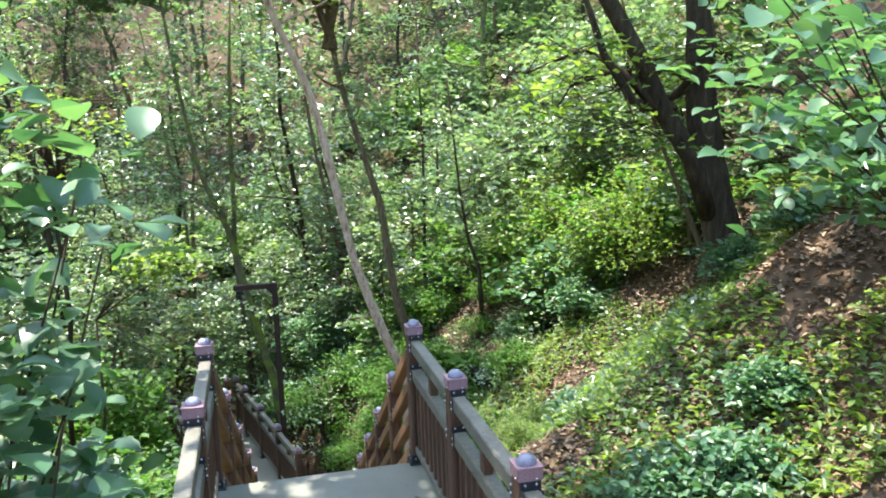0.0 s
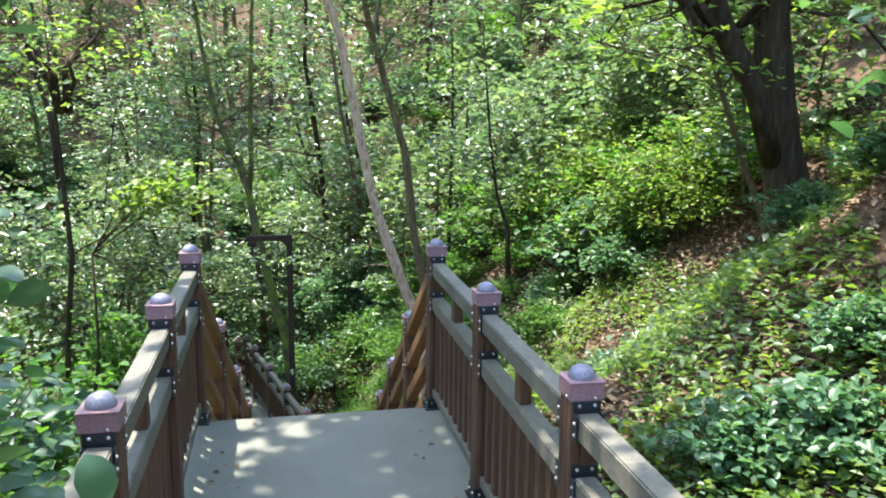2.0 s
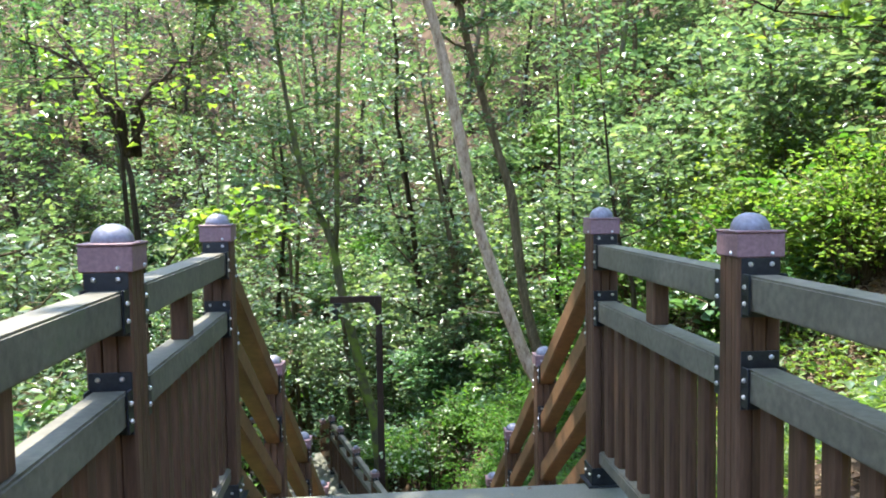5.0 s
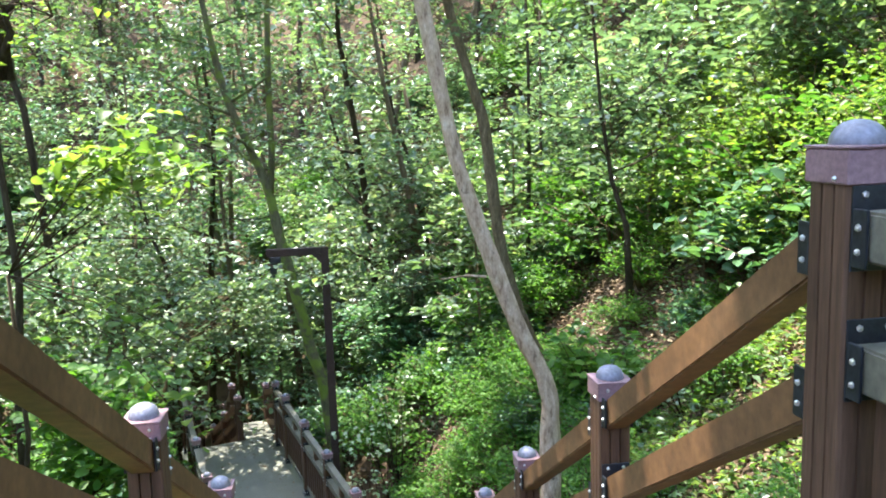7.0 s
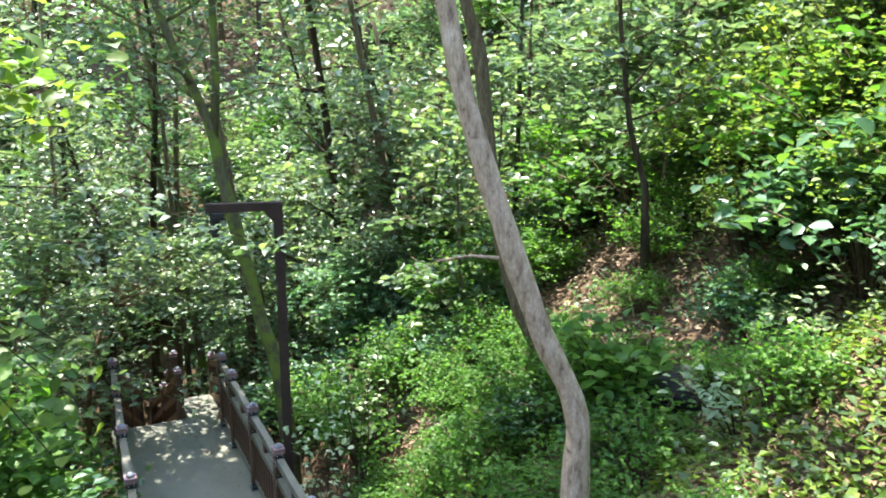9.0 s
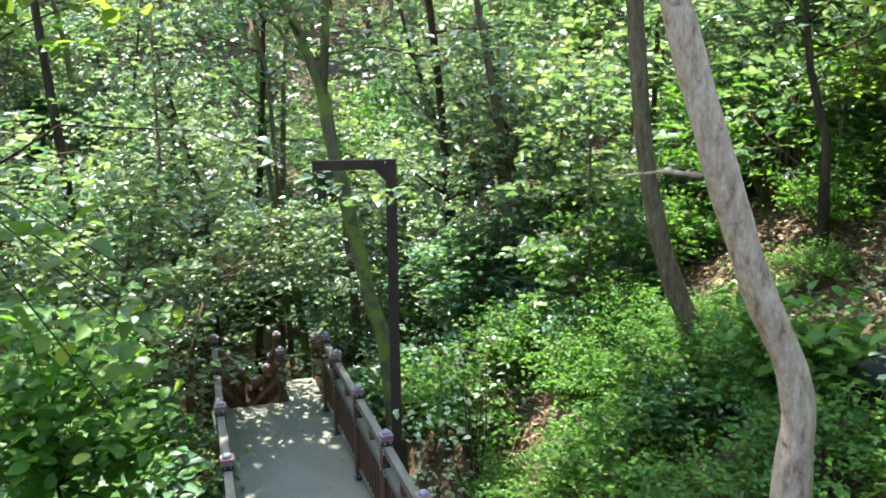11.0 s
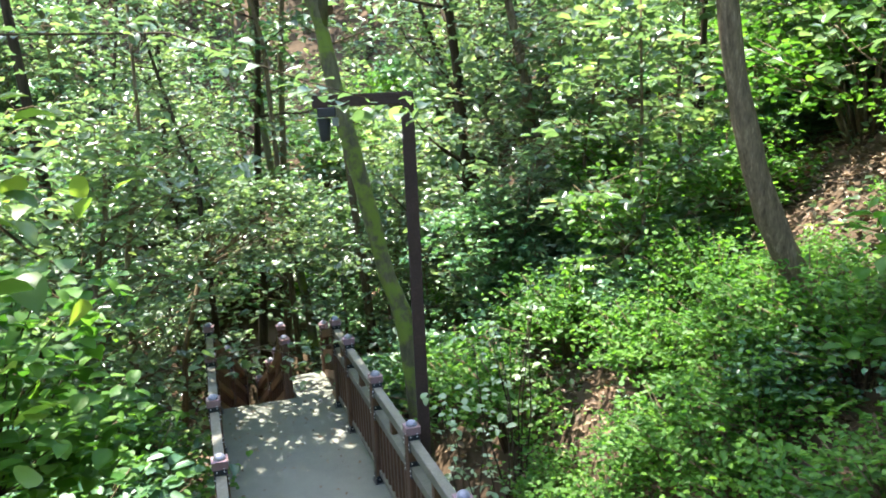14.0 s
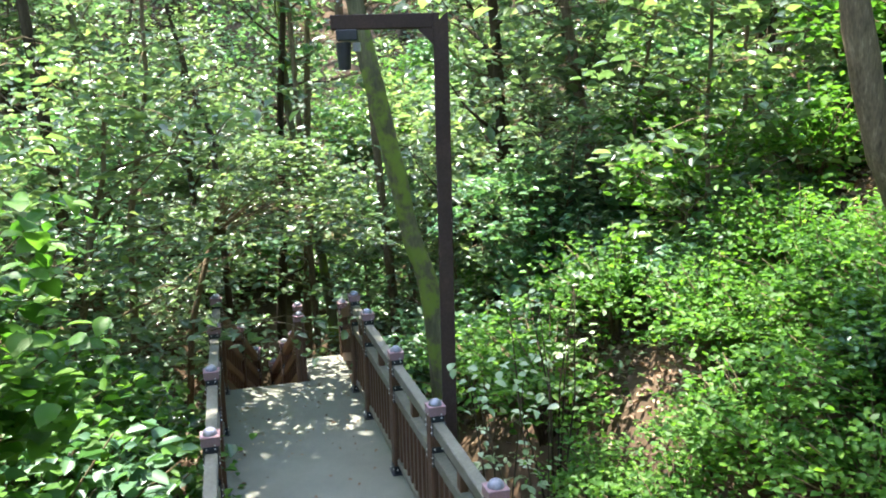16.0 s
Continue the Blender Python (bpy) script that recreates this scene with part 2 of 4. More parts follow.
def leaf_mesh(name, centres, size, mat, rng, tilt=0.7, broad=0.55, fine=False):
    """Separate folded leaves round the given centres."""
    C = np.asarray(centres, dtype=float)
    n = len(C)
    th, ph = rng.uniform(0, 2 * np.pi, n), np.abs(rng.normal(0, tilt, n))
    N = np.stack([np.sin(ph) * np.cos(th), np.sin(ph) * np.sin(th), np.cos(ph)], 1)
    A = rng.normal(size=(n, 3))
    T = A - N * (A * N).sum(1, keepdims=True)
    T /= np.linalg.norm(T, axis=1, keepdims=True)
    B = np.cross(N, T)
    L = (size * rng.uniform(0.6, 1.35, n))[:, None]
    W = L * broad
    fold = N * L * rng.uniform(0.02, 0.16, n)[:, None]
    droop = N * L * rng.uniform(0.0, 0.2, n)[:, None]
    base, tip = C - T * L * 0.5 - droop, C + T * L * 0.5 - droop
    if fine:
        l1, l2 = C - T * L * 0.2 + B * W * 0.48 + fold, C + T * L * 0.2 + B * W * 0.42 + fold
        r1, r2 = C - T * L * 0.2 - B * W * 0.48 + fold, C + T * L * 0.2 - B * W * 0.42 + fold
        V = np.stack([base, r1, r2, tip, l2, l1], 1).reshape(-1, 3)
        idx = np.array([0, 1, 2, 3, 0, 3, 4, 5])
        k, per, nv = 4, 2, 6
    else:
        l, r = C - T * L * 0.06 + B * W * 0.5 + fold, C - T * L * 0.06 - B * W * 0.5 + fold
        V = np.stack([base, r, tip, l], 1).reshape(-1, 3)
        idx = np.array([0, 1, 2, 0, 2, 3])
        k, per, nv = 3, 2, 4
    loops = (np.arange(n)[:, None] * nv + idx[None]).ravel().astype(np.int32)
    me = bpy.data.meshes.new(name)
    me.vertices.add(len(V))
    me.vertices.foreach_set("co", V.astype(np.float32).ravel())
    me.loops.add(len(loops))
    me.loops.foreach_set("vertex_index", loops)
    me.polygons.add(n * per)
    me.polygons.foreach_set("loop_start", np.arange(0, len(loops), k, dtype=np.int32))
    me.materials.append(mat)
    me.update(calc_edges=True)
    return me


def big_leaf_mesh(name, centres, size, mat, rng, tilt=0.5, broad=0.68):
    """Rounded, drooping leaves with a midrib, for plants close to the path."""
    verts, faces = [], []
    rows = ((-0.5, 0.02), (-0.36, 0.33), (-0.12, 0.5), (0.14, 0.46), (0.34, 0.26), (0.5, 0.01))
    for c in centres:
        th, ph = rng.uniform(0, 2 * math.pi), abs(rng.normal(0, tilt))
        n = Vector((math.sin(ph) * math.cos(th), math.sin(ph) * math.sin(th), math.cos(ph)))
        t = Vector(rng.normal(size=3))
        t = (t - n * t.dot(n)).normalized()
        b = n.cross(t)
        L = size * rng.uniform(0.6, 1.3)
        sag, cup = rng.uniform(0.1, 0.5), rng.uniform(0.04, 0.16)
        o = len(verts)
        for u_, w_ in rows:
            mid = Vector(c) + t * (u_ * L) - n * (sag * L * (u_ + 0.2) ** 2)
            for k in (-1, 0, 1):
                verts.append(mid + b * (k * w_ * L * broad) + n * (abs(k) * cup * L * w_ * 2 + rng.normal(0, 0.008) * L))
        for i in range(len(rows) - 1):
            for k in (0, 1):
                faces.append((o + i * 3 + k, o + i * 3 + k + 1, o + i * 3 + k + 4, o + i * 3 + k + 3))
    return mesh_from(name, verts, faces, mat, True)


def sprays(tips, per, radius, rng, flat=0.12):
    """Leaf centres in flattened sprays round the twig ends."""
    T = np.repeat(np.asarray(tips, dtype=float), per, axis=0)
    n = len(T)
    r = radius * np.sqrt(rng.uniform(0, 1, n)) * rng.uniform(0.6, 1.2, n)
    a = rng.uniform(0, 2 * np.pi, n)
    off = np.stack([r * np.cos(a), r * np.sin(a), rng.normal(0, radius * flat, n) - 0.18 * r], 1)
    return T + off


# ---- the lie of the land ----
RISER, RUN = 0.18, 0.286
Y_TOP, Y_STAIR, Y_LOW = -1.45, 2.87, 10.02
Z_LOW = -25 * RISER
U = Vector((-0.2385, 0.9711, 0))          # along the lower deck
A = Vector((0.9711, 0.2385, 0))           # across it, to the right
O2 = Vector((0.14, 11.35, Z_LOW))         # on its right-hand railing
WIDE2 = 1.63
S_END, S_EXT = 5.67, 6.6


def low(a, s, z=0.0):
    return O2 + A * a + U * s + Vector((0, 0, z))


def smooth01(v):
    v = min(1.0, max(0.0, v))
    return v * v * (3 - 2 * v)


def ground(x, y):
    if y < Y_TOP:
        c = (Y_TOP - y) * 0.63
        c = min(c, 5.0)
    elif y < Y_STAIR:
        c = 0.0
    elif y < Y_LOW:
        c = -(y - Y_STAIR) * 0.63
    elif y < 17:
        c = Z_LOW
    else:
        c = Z_LOW - (min(y, 20.5) - 17) * 0.5
    xc = 0.0 if y < 9 else -(min(y, 21) - 9) * 0.26
    c -= 0.5 + 0.35 * smooth01((y - 8) / 5)
    d = x - xc
    z = c
    if d > 1.1:
        z += 0.72 * (min(d, 14) - 1.1) + 0.5 * max(0, d - 14)
        z += 1.35 * smooth01((d - 1.25) / 1.7) * smooth01((y - 5.8) / 2.8) * smooth01((17.0 - y) / 5.5)
        z -= 0.36 * smooth01((d - 1.5) / 1.6) * smooth01((y + 1.0) / 2.0) * smooth01((10.4 - y) / 1.8)
    if d < -1.1:
        e = -1.1 - d
        k = -0.12 + 0.72 * smooth01((y - 9) / 7)
        z += k * min(e, 5) + 0.42 * max(0, e - 5)
    if y > 21.5:
        z += 0.5 * (y - 21.5)
    z += 0.16 * noise.noise(Vector((x * 0.5, y * 0.5, 0))) + 0.5 * noise.noise(Vector((x * 0.12, y * 0.12, 3))) * smooth01((abs(d) - 2) / 4)
    return min(z, 60)


def axis(lo, hi, step, far):
    v = [lo]
    while v[-1] < hi:
        v.append(v[-1] + step)
    s = step
    left, right = [], []
    a, b = lo, v[-1]
    while b < far:
        s *= 1.22
        b += s
        right.append(b)
    s = step
    while a > -far:
        s *= 1.22
        a -= s
        left.append(a)
    return left[::-1] + v + right


GX, GY = axis(-9, 12, 0.3, 260), axis(-6, 26, 0.3, 260)
gv = [(x, y, ground(x, y)) for y in GY for x in GX]
w = len(GX)
gf = [(j * w + i, j * w + i + 1, (j + 1) * w + i + 1, (j + 1) * w + i) for j in range(len(GY) - 1) for i in range(w - 1)]
tagged(put("ground", mesh_from("ground", gv, gf, SOIL, True)), "steep forest floor of brown soil and leaf litter", "ground", kind="structure")

# ---- decks and stairs ----
def slab(name, outline, z, thick, mat, parent=None):
    bm = bmesh.new()
    top = [bm.verts.new((x, y, z)) for x, y in outline]
    bot = [bm.verts.new((x, y, z - thick)) for x, y in outline]
    bm.faces.new(top)
    bm.faces.new(bot[::-1])
    n = len(top)
    for i in range(n):
        bm.faces.new((top[i], bot[i], bot[(i + 1) % n], top[(i + 1) % n]))
    bmesh.ops.recalc_face_normals(bm, faces=list(bm.faces))
    bmesh.ops.bevel(bm, geom=[e for e in bm.edges if abs(e.verts[0].co.z - z) < 1e-4 and abs(e.verts[1].co.z - z) < 1e-4], offset=0.008, segments=2, affect="EDGES")
    return part(name, bm, mat, parent)


def stair_x(y):
    return 0.03 * (y - Y_STAIR) if Y_STAIR < y < 11 else 0.0


upper_deck = slab("upper_deck", [(-0.94, Y_TOP), (0.94, Y_TOP), (0.94, Y_STAIR), (-0.94, Y_STAIR)], 0.0, 0.045, DECK)
tagged(upper_deck, "grey weathered landing deck dappled with sunlight", "deck", kind="structure")
lower_outline = [(-0.8, Y_LOW + 0.01), (1.12, Y_LOW + 0.01), low(0.09, -0.1)[:2], low(0.09, S_EXT)[:2], low(-0.53, S_EXT)[:2], low(-0.53, S_END)[:2], low(-WIDE2 - 0.09, S_END)[:2], low(-WIDE2 - 0.09, 0.0)[:2]]
lower_deck = slab("lower_deck", [tuple(p) for p in lower_outline], Z_LOW, 0.045, DECK)
tagged(lower_deck, "grey weathered lower walkway deck with fallen leaf bits", "deck", kind="structure")


def leg(x, y, top, parent):
    g = ground(x, y) - 0.2
    if top - g > 0.1:
        bm = bmesh.new()
        box(bm, x - 0.05, x + 0.05, y - 0.05, y + 0.05, g, top, 0.004)
        part("support_post", bm, WOOD, parent)


for x in (-0.88, 0.88):
    part("joist", beam((x, Y_TOP + 0.02, -0.046), (x, Y_STAIR - 0.02, -0.046), 0.05, 0.16, 0.003), WOOD, upper_deck)
    for y in (-1.3, 0.0, 1.43, 2.75):
        leg(x, y, -0.2, upper_deck)
for a in (0.03, -WIDE2 - 0.03):
    part("joist", beam(low(a, 0.1, -0.046), low(a, S_END - 0.05, -0.046), 0.05, 0.16, 0.003), WOOD, lower_deck)
    for s_ in (0.2, 1.43, 2.86, 4.29, 5.6):
        p = low(a, s_)
        leg(p.x, p.y, Z_LOW - 0.2, lower_deck)


def staircase(name, label, origin, along, across, half, steps, side=0.0):
    st = thing(name, label, "stairs", kind="structure")
    o, u, a = Vector(origin), Vector(along), Vector(across)
    for i in range(steps):
        z = -RISER * (i + 1)
        c0, c1 = o + u * (RUN * i - 0.02) + a * side * RUN * i, o + u * (RUN * (i + 1)) + a * side * RUN * (i + 1)
        bm = bmesh.new()
        q = [c0 - a * half, c0 + a * half, c1 + a * half, c1 - a * half]
        vs = [bm.verts.new(p + Vector((0, 0, z))) for p in q] + [bm.verts.new(p + Vector((0, 0, z - 0.04))) for p in q]
        for f in ((0, 1, 2, 3), (7, 6, 5, 4), (0, 4, 5, 1), (1, 5, 6, 2), (2, 6, 7, 3), (3, 7, 4, 0)):
            bm.faces.new([vs[k] for k in f])
        bmesh.ops.recalc_face_normals(bm, faces=list(bm.faces))
        bmesh.ops.bevel(bm, geom=list(bm.edges), offset=0.005, segments=1, affect="EDGES")
        part("tread", bm, DECK, st)
        part("riser", beam(c0 + u * 0.01 - a * half + Vector((0, 0, z + RISER - 0.045)), c0 + u * 0.01 + a * half + Vector((0, 0, z + RISER - 0.045)), 0.02, RISER - 0.05, 0.002), WOOD, st)
    end = o + u * RUN * steps + a * side * RUN * steps + Vector((0, 0, -RISER * steps))
    for k in (-1, 1):
        off = a * (half + 0.025) * k + Vector((0, 0, -0.02))
        part("stringer", beam(o + off, end + off, 0.045, 0.3, 0.004), WOOD, st)
    return st


staircase("upper_staircase", "grey timber steps coming down to the landing", (0, Y_TOP - 9 * RUN, 9 * RISER), (0, 1, 0), (1, 0, 0), 0.8, 9)
staircase("middle_staircase", "long straight flight of grey timber steps", (0, Y_STAIR, 0), (0, 1, 0), (1, 0, 0), 0.8, 25, 0.03)
staircase("lower_staircase", "narrow timber steps going down from the walkway", low(-1.02, S_END), U, A, 0.34, 9)
staircase("last_staircase", "sunlit timber steps beyond the deck end", low(-0.2, S_EXT), U, A, 0.3, 9)

# ---- railings ----
def post_mesh():
    h, g, q = 0.06, 0.006, 0.010
    prof = []
    for k in range(4):
        c, s_ = round(math.cos(k * math.pi / 2)), round(math.sin(k * math.pi / 2))
        for x, y in ((-h + 0.006, -h), (-0.022, -h), (-0.019, -h + q), (-0.016, -h), (0.016, -h), (0.019, -h + q), (0.022, -h), (h - 0.006, -h), (h, -h + 0.006)):
            prof.append((x * c - y * s_, x * s_ + y * c))
    n = len(prof)
    v = [(x, y, z) for z in (0.0, 1.16) for x, y in prof]
    f = [(i, (i + 1) % n, n + (i + 1) % n, n + i) for i in range(n)] + [tuple(range(2 * n - 1, n - 1, -1))[::-1]]
    return mesh_from("post", v, f, WOOD)


def cap_mesh():
    bm = bmesh.new()
    box(bm, -0.067, 0.067, -0.067, 0.067, 1.146, 1.2115, 0.003)
    box(bm, -0.070, 0.070, -0.070, 0.070, 1.212, 1.2185, 0.002)
    for k in range(4):
        r = Matrix.Rotation(k * math.pi / 2, 4, "Z")
        geom = bmesh.ops.create_icosphere(bm, subdivisions=1, radius=0.006, matrix=r @ Matrix.Translation((0.03, -0.068, 1.157)))
        for vv in geom["verts"]:
            for f in vv.link_faces:
                f.material_index = 1
    me = bpy.data.meshes.new("cap")
    bm.to_mesh(me)
    bm.free()
    me.materials.append(CAP)
    me.materials.append(ZINC)
    return me


def dome_mesh():
    prof = [(0.053, 1.2187), (0.0535, 1.222), (0.050, 1.237), (0.041, 1.251), (0.027, 1.261), (0.012, 1.265)]
    n = 20
    v = [(r * math.cos(2 * math.pi * k / n), r * math.sin(2 * math.pi * k / n), z) for r, z in prof for k in range(n)] + [(0, 0, 1.266)]
    f = [(i * n + k, i * n + (k + 1) % n, (i + 1) * n + (k + 1) % n, (i + 1) * n + k) for i in range(len(prof) - 1) for k in range(n)]
    f += [((len(prof) - 1) * n + k, (len(prof) - 1) * n + (k + 1) % n, len(v) - 1) for k in range(n)]
    return mesh_from("dome", v, f, DOME, True)


def bracket_mesh():
    """A steel shoe at +y of the post, for a rail whose top is at z = 0."""
    bm = bmesh.new()
    box(bm, -0.054, 0.054, 0.061, 0.066, -0.115, 0.045, 0.001)
    box(bm, -0.054, -0.0475, 0.0665, 0.105, -0.105, 0.004, 0.001)
    box(bm, 0.0475, 0.054, 0.0665, 0.105, -0.105, 0.004, 0.001)
    for p in ((-0.03, 0.067, 0.028), (0.03, 0.067, 0.028), (-0.055, 0.085, -0.03), (-0.055, 0.085, -0.075), (0.055, 0.085, -0.03), (0.055, 0.085, -0.075)):
        geom = bmesh.ops.create_icosphere(bm, subdivisions=1, radius=0.0075, matrix=Matrix.Translation(p))
        for vv in geom["verts"]:
            for f in vv.link_faces:
                f.material_index = 1
    me = bpy.data.meshes.new("bracket")
    bm.to_mesh(me)
    bm.free()
    me.materials.append(STEEL)
    me.materials.append(ZINC)
    return me


def baluster_mesh():
    w_, t_, z0, z1 = 0.036, 0.019, 0.165, 0.765
    prof = [(-w_, -t_ * 0.4), (-w_ * 0.75, -t_), (w_ * 0.75, -t_), (w_, -t_ * 0.4), (w_, t_ * 0.4), (w_ * 0.75, t_), (-w_ * 0.75, t_), (-w_, t_ * 0.4)]
    n = len(prof)
    v = [(x, y, z) for z in (z0, z1) for x, y in prof]
    f = [(i, (i + 1) % n, n + (i + 1) % n, n + i) for i in range(n)] + [tuple(range(n))[::-1], tuple(range(n, 2 * n))]
    return mesh_from("baluster", v, f, WOOD)


def stud_mesh():
    bm = bmesh.new()
    box(bm, -0.042, 0.042, -0.03, 0.03, 0.0, 0.163, 0.006)
    me = bpy.data.meshes.new("stud")
    bm.to_mesh(me)
    bm.free()
    me.materials.append(WOOD)
    return me


def foot_mesh():
    bm = bmesh.new()
    box(bm, -0.066, 0.066, -0.066, 0.066, 0.001, 0.085, 0.003)
    box(bm, -0.085, 0.085, -0.085, 0.085, 0.0005, 0.009, 0.001)
    for k in range(4):
        r = Matrix.Rotation(k * math.pi / 2, 4, "Z")
        for x in (-0.035, 0.035):
            geom = bmesh.ops.create_icosphere(bm, subdivisions=1, radius=0.0075, matrix=r @ Matrix.Translation((x, -0.067, 0.05)))
            for vv in geom["verts"]:
                for f in vv.link_faces:
                    f.material_index = 1
    me = bpy.data.meshes.new("foot")
    bm.to_mesh(me)
    bm.free()
    me.materials.append(STEEL)
    me.materials.append(ZINC)
    return me


FOOT = foot_mesh()
POST, CAPM, DOMEM, BRACKET, BALUSTER, STUD = post_mesh(), cap_mesh(), dome_mesh(), bracket_mesh(), baluster_mesh(), stud_mesh()


def add_post(run, p, turn):
    ob = put("post", POST, run, "grooved brown timber post", Matrix.Translation(p) @ Matrix.Rotation(turn, 4, "Z"))
    put("foot", FOOT, ob, "dark steel post shoe")
    put("cap", CAPM, ob, "mauve painted cap")
    put("dome", DOMEM, ob, "smooth grey metal dome")
    return ob


def span(run, p, q, level=True, slats=False):
    p, q = Vector(p), Vector(q)
    d = q - p
    flat = Vector((d.x, d.y, 0))
    length = flat.length
    u = flat / length
    turn = math.atan2(u.y, u.x) - math.pi / 2
    e0, e1 = p + d * (0.068 / length), q - d * (0.068 / length)
    heights = ((1.10, 0.095, 0.09), (0.848, 0.09, 0.09), (0.165, 0.06, 0.07)) if level else ((1.11, 0.115, 0.085), (0.805, 0.115, 0.085), (0.49, 0.115, 0.085), (0.19, 0.11, 0.085))
    for z, h, w_ in heights:
        part("rail", beam(e0 + Vector((0, 0, z)), e1 + Vector((0, 0, z)), w_, h), RAIL if level else SLOPED, run)
        if z > 0.6:
            for base, rot in ((p, turn), (q, turn + math.pi)):
                sl = 0 if level else (-0.05 if base is p else 0.05)
                put("bracket", BRACKET, run, "dark steel bracket with zinc bolts", Matrix.Translation(base + Vector((0, 0, z + sl))) @ Matrix.Rotation(rot, 4, "Z"))
    if slats:
        for i in range(8):
            f = (i + 0.6) / 8.2
            put("baluster", BALUSTER, run, "", Matrix.Translation(p.lerp(q, f) + Vector((0, 0, 0.1))) @ Matrix.Rotation(turn + math.pi / 2, 4, "Z"))
    if level:
        n = max(3, round((length - 0.12) / 0.131) - 1)
        for i in range(n):
            c = p + u * (0.06 + (length - 0.12) * (i + 0.5) / n)
            put("baluster", BALUSTER, run, "", Matrix.Translation(c) @ Matrix.Rotation(turn + math.pi / 2, 4, "Z"))
        put("stud", STUD, run, "", Matrix.Translation((p + q) / 2 + Vector((0, 0, 0.845))) @ Matrix.Rotation(turn + math.pi / 2, 4, "Z"))


def railing(label, points, level=True, first=True, last=True, group="walkway railings", slats=False):
    run = thing("railing", label, "railing", group=group)
    n = len(points)
    for i, p in enumerate(points):
        if (i == 0 and not first) or (i == n - 1 and not last):
            continue
        a, b = Vector(points[max(i - 1, 0)]), Vector(points[min(i + 1, n - 1)])
        add_post(run, Vector(p), math.atan2((b - a).y, (b - a).x) - math.pi / 2)
    for p, q in zip(points, points[1:]):
        span(run, p, q, level, slats)
    return run


for k, name in ((1, "uphill"), (-1, "downhill")):
    railing(f"brown timber landing railing on the {name} side with domed posts", [(0.85 * k, y, 0) for y in (-1.437, 0, 1.437, 2.875)])
    pts = [(0.85 * k + stair_x(2.875 + 1.43 * i + 0.001), 2.875 + 1.43 * i, -0.9 * i) for i in range(6)]
    railing(f"orange-brown sloping stair railing on the {name} side", pts, False, first=False)
LEFT2 = (-1.71, -1.69, -1.68, -1.65, -1.62)      # how far the railing on that side stands from the other, post by post
railing("grey-green timber walkway railing beside the lamp post", [low(-0.01, s_) for s_ in (0.0, 1.4, 2.81, 4.24, 5.12)])
railing("grey-green timber walkway railing facing the shrubs", [low(a, s_) for a, s_ in zip(LEFT2, (0.0, 1.39, 2.84, 4.3, 5.58))])
railing("dark sloping baluster railing of the narrow lower steps", [low(-1.62, 5.58), low(-1.36, 7.0, -0.78), low(-1.1, 8.4, -1.56)], False, first=False, slats=True)
railing("dark sloping baluster railing beside the deck end", [low(-0.63, 5.75, -0.36), low(-0.74, 7.1, -1.1), low(-0.84, 8.4, -1.8)], False, slats=True)
railing("dark sloping baluster railing below the lamp post", [low(-0.01, 5.12), low(0.05, 6.55, -0.45)], False, first=False, slats=True)
railing("sunlit sloping railing of the last steps", [low(-0.45, 7.9, -0.78), low(-0.45, 9.2, -1.6)], False, slats=True)

# ---- lamp post ----
lamp = thing("lamp_post", "dark brown square steel lamp post with a hanging lantern", "street lamp", (-0.08, 13.05, ground(-0.08, 13.05)))
LZ = lamp.location.z
TOP = -0.33 - LZ
bm = bmesh.new()
box(bm, -0.057, 0.057, -0.057, 0.057, -0.2, TOP, 0.006)
part("pole", bm, LAMP, lamp)
bm = bmesh.new()
box(bm, -0.82, -0.058, -0.052, 0.052, TOP - 0.108, TOP - 0.002, 0.006)
part("arm", bm, LAMP, lamp)
bm = bmesh.new()
vs = [bm.verts.new(p) for p in ((-0.0575, -0.05, TOP - 0.109), (-0.17, -0.05, TOP - 0.109), (-0.0575, -0.05, TOP - 0.23), (-0.0575, 0.05, TOP - 0.109), (-0.17, 0.05, TOP - 0.109), (-0.0575, 0.05, TOP - 0.23))]
for f in ((0, 1, 2), (5, 4, 3), (0, 3, 4, 1), (1, 4, 5, 2), (2, 5, 3, 0)):
    bm.faces.new([vs[i] for i in f])
bmesh.ops.recalc_face_normals(bm, faces=list(bm.faces))
part("gusset", bm, LAMP, lamp)
bm = bmesh.new()
box(bm, -0.78, -0.62, -0.07, 0.07, TOP - 0.19, TOP - 0.109, 0.008)
lantern = part("lantern", bm, BLACK, lamp, "black lantern head")
bm = bmesh.new()
bmesh.ops.create_cone(bm, cap_ends=True, segments=14, radius1=0.045, radius2=0.06, depth=0.2, matrix=Matrix.Translation((-0.73, 0, TOP - 0.30)))
part("shade", bm, BLACK, lantern, "black tube shade")
bm = bmesh.new()
box(bm, -0.66, -0.60, -0.05, 0.05, TOP - 0.27, TOP - 0.201, 0.006)
part("lens", bm, GLASS, lantern, "pale lamp glass")
bm = bmesh.new()
box(bm, -0.12, 0.12, -0.12, 0.12, -0.06, 0.06, 0.006)
part("base_plate", bm, STEEL, lamp)

# ---- trees ----
def limb_points(p0, direction, length, rng, bend=0.25, n=5):
    p, d = Vector(p0), Vector(direction).normalized()
    out = [p.copy()]
    for _ in range(n):
        d = (d + Vector((rng.uniform(-bend, bend), rng.uniform(-bend, bend), rng.uniform(-bend * 0.5, bend * 0.8)))).normalized()
        p = p + d * (length / n)
        out.append(p.copy())
    return out


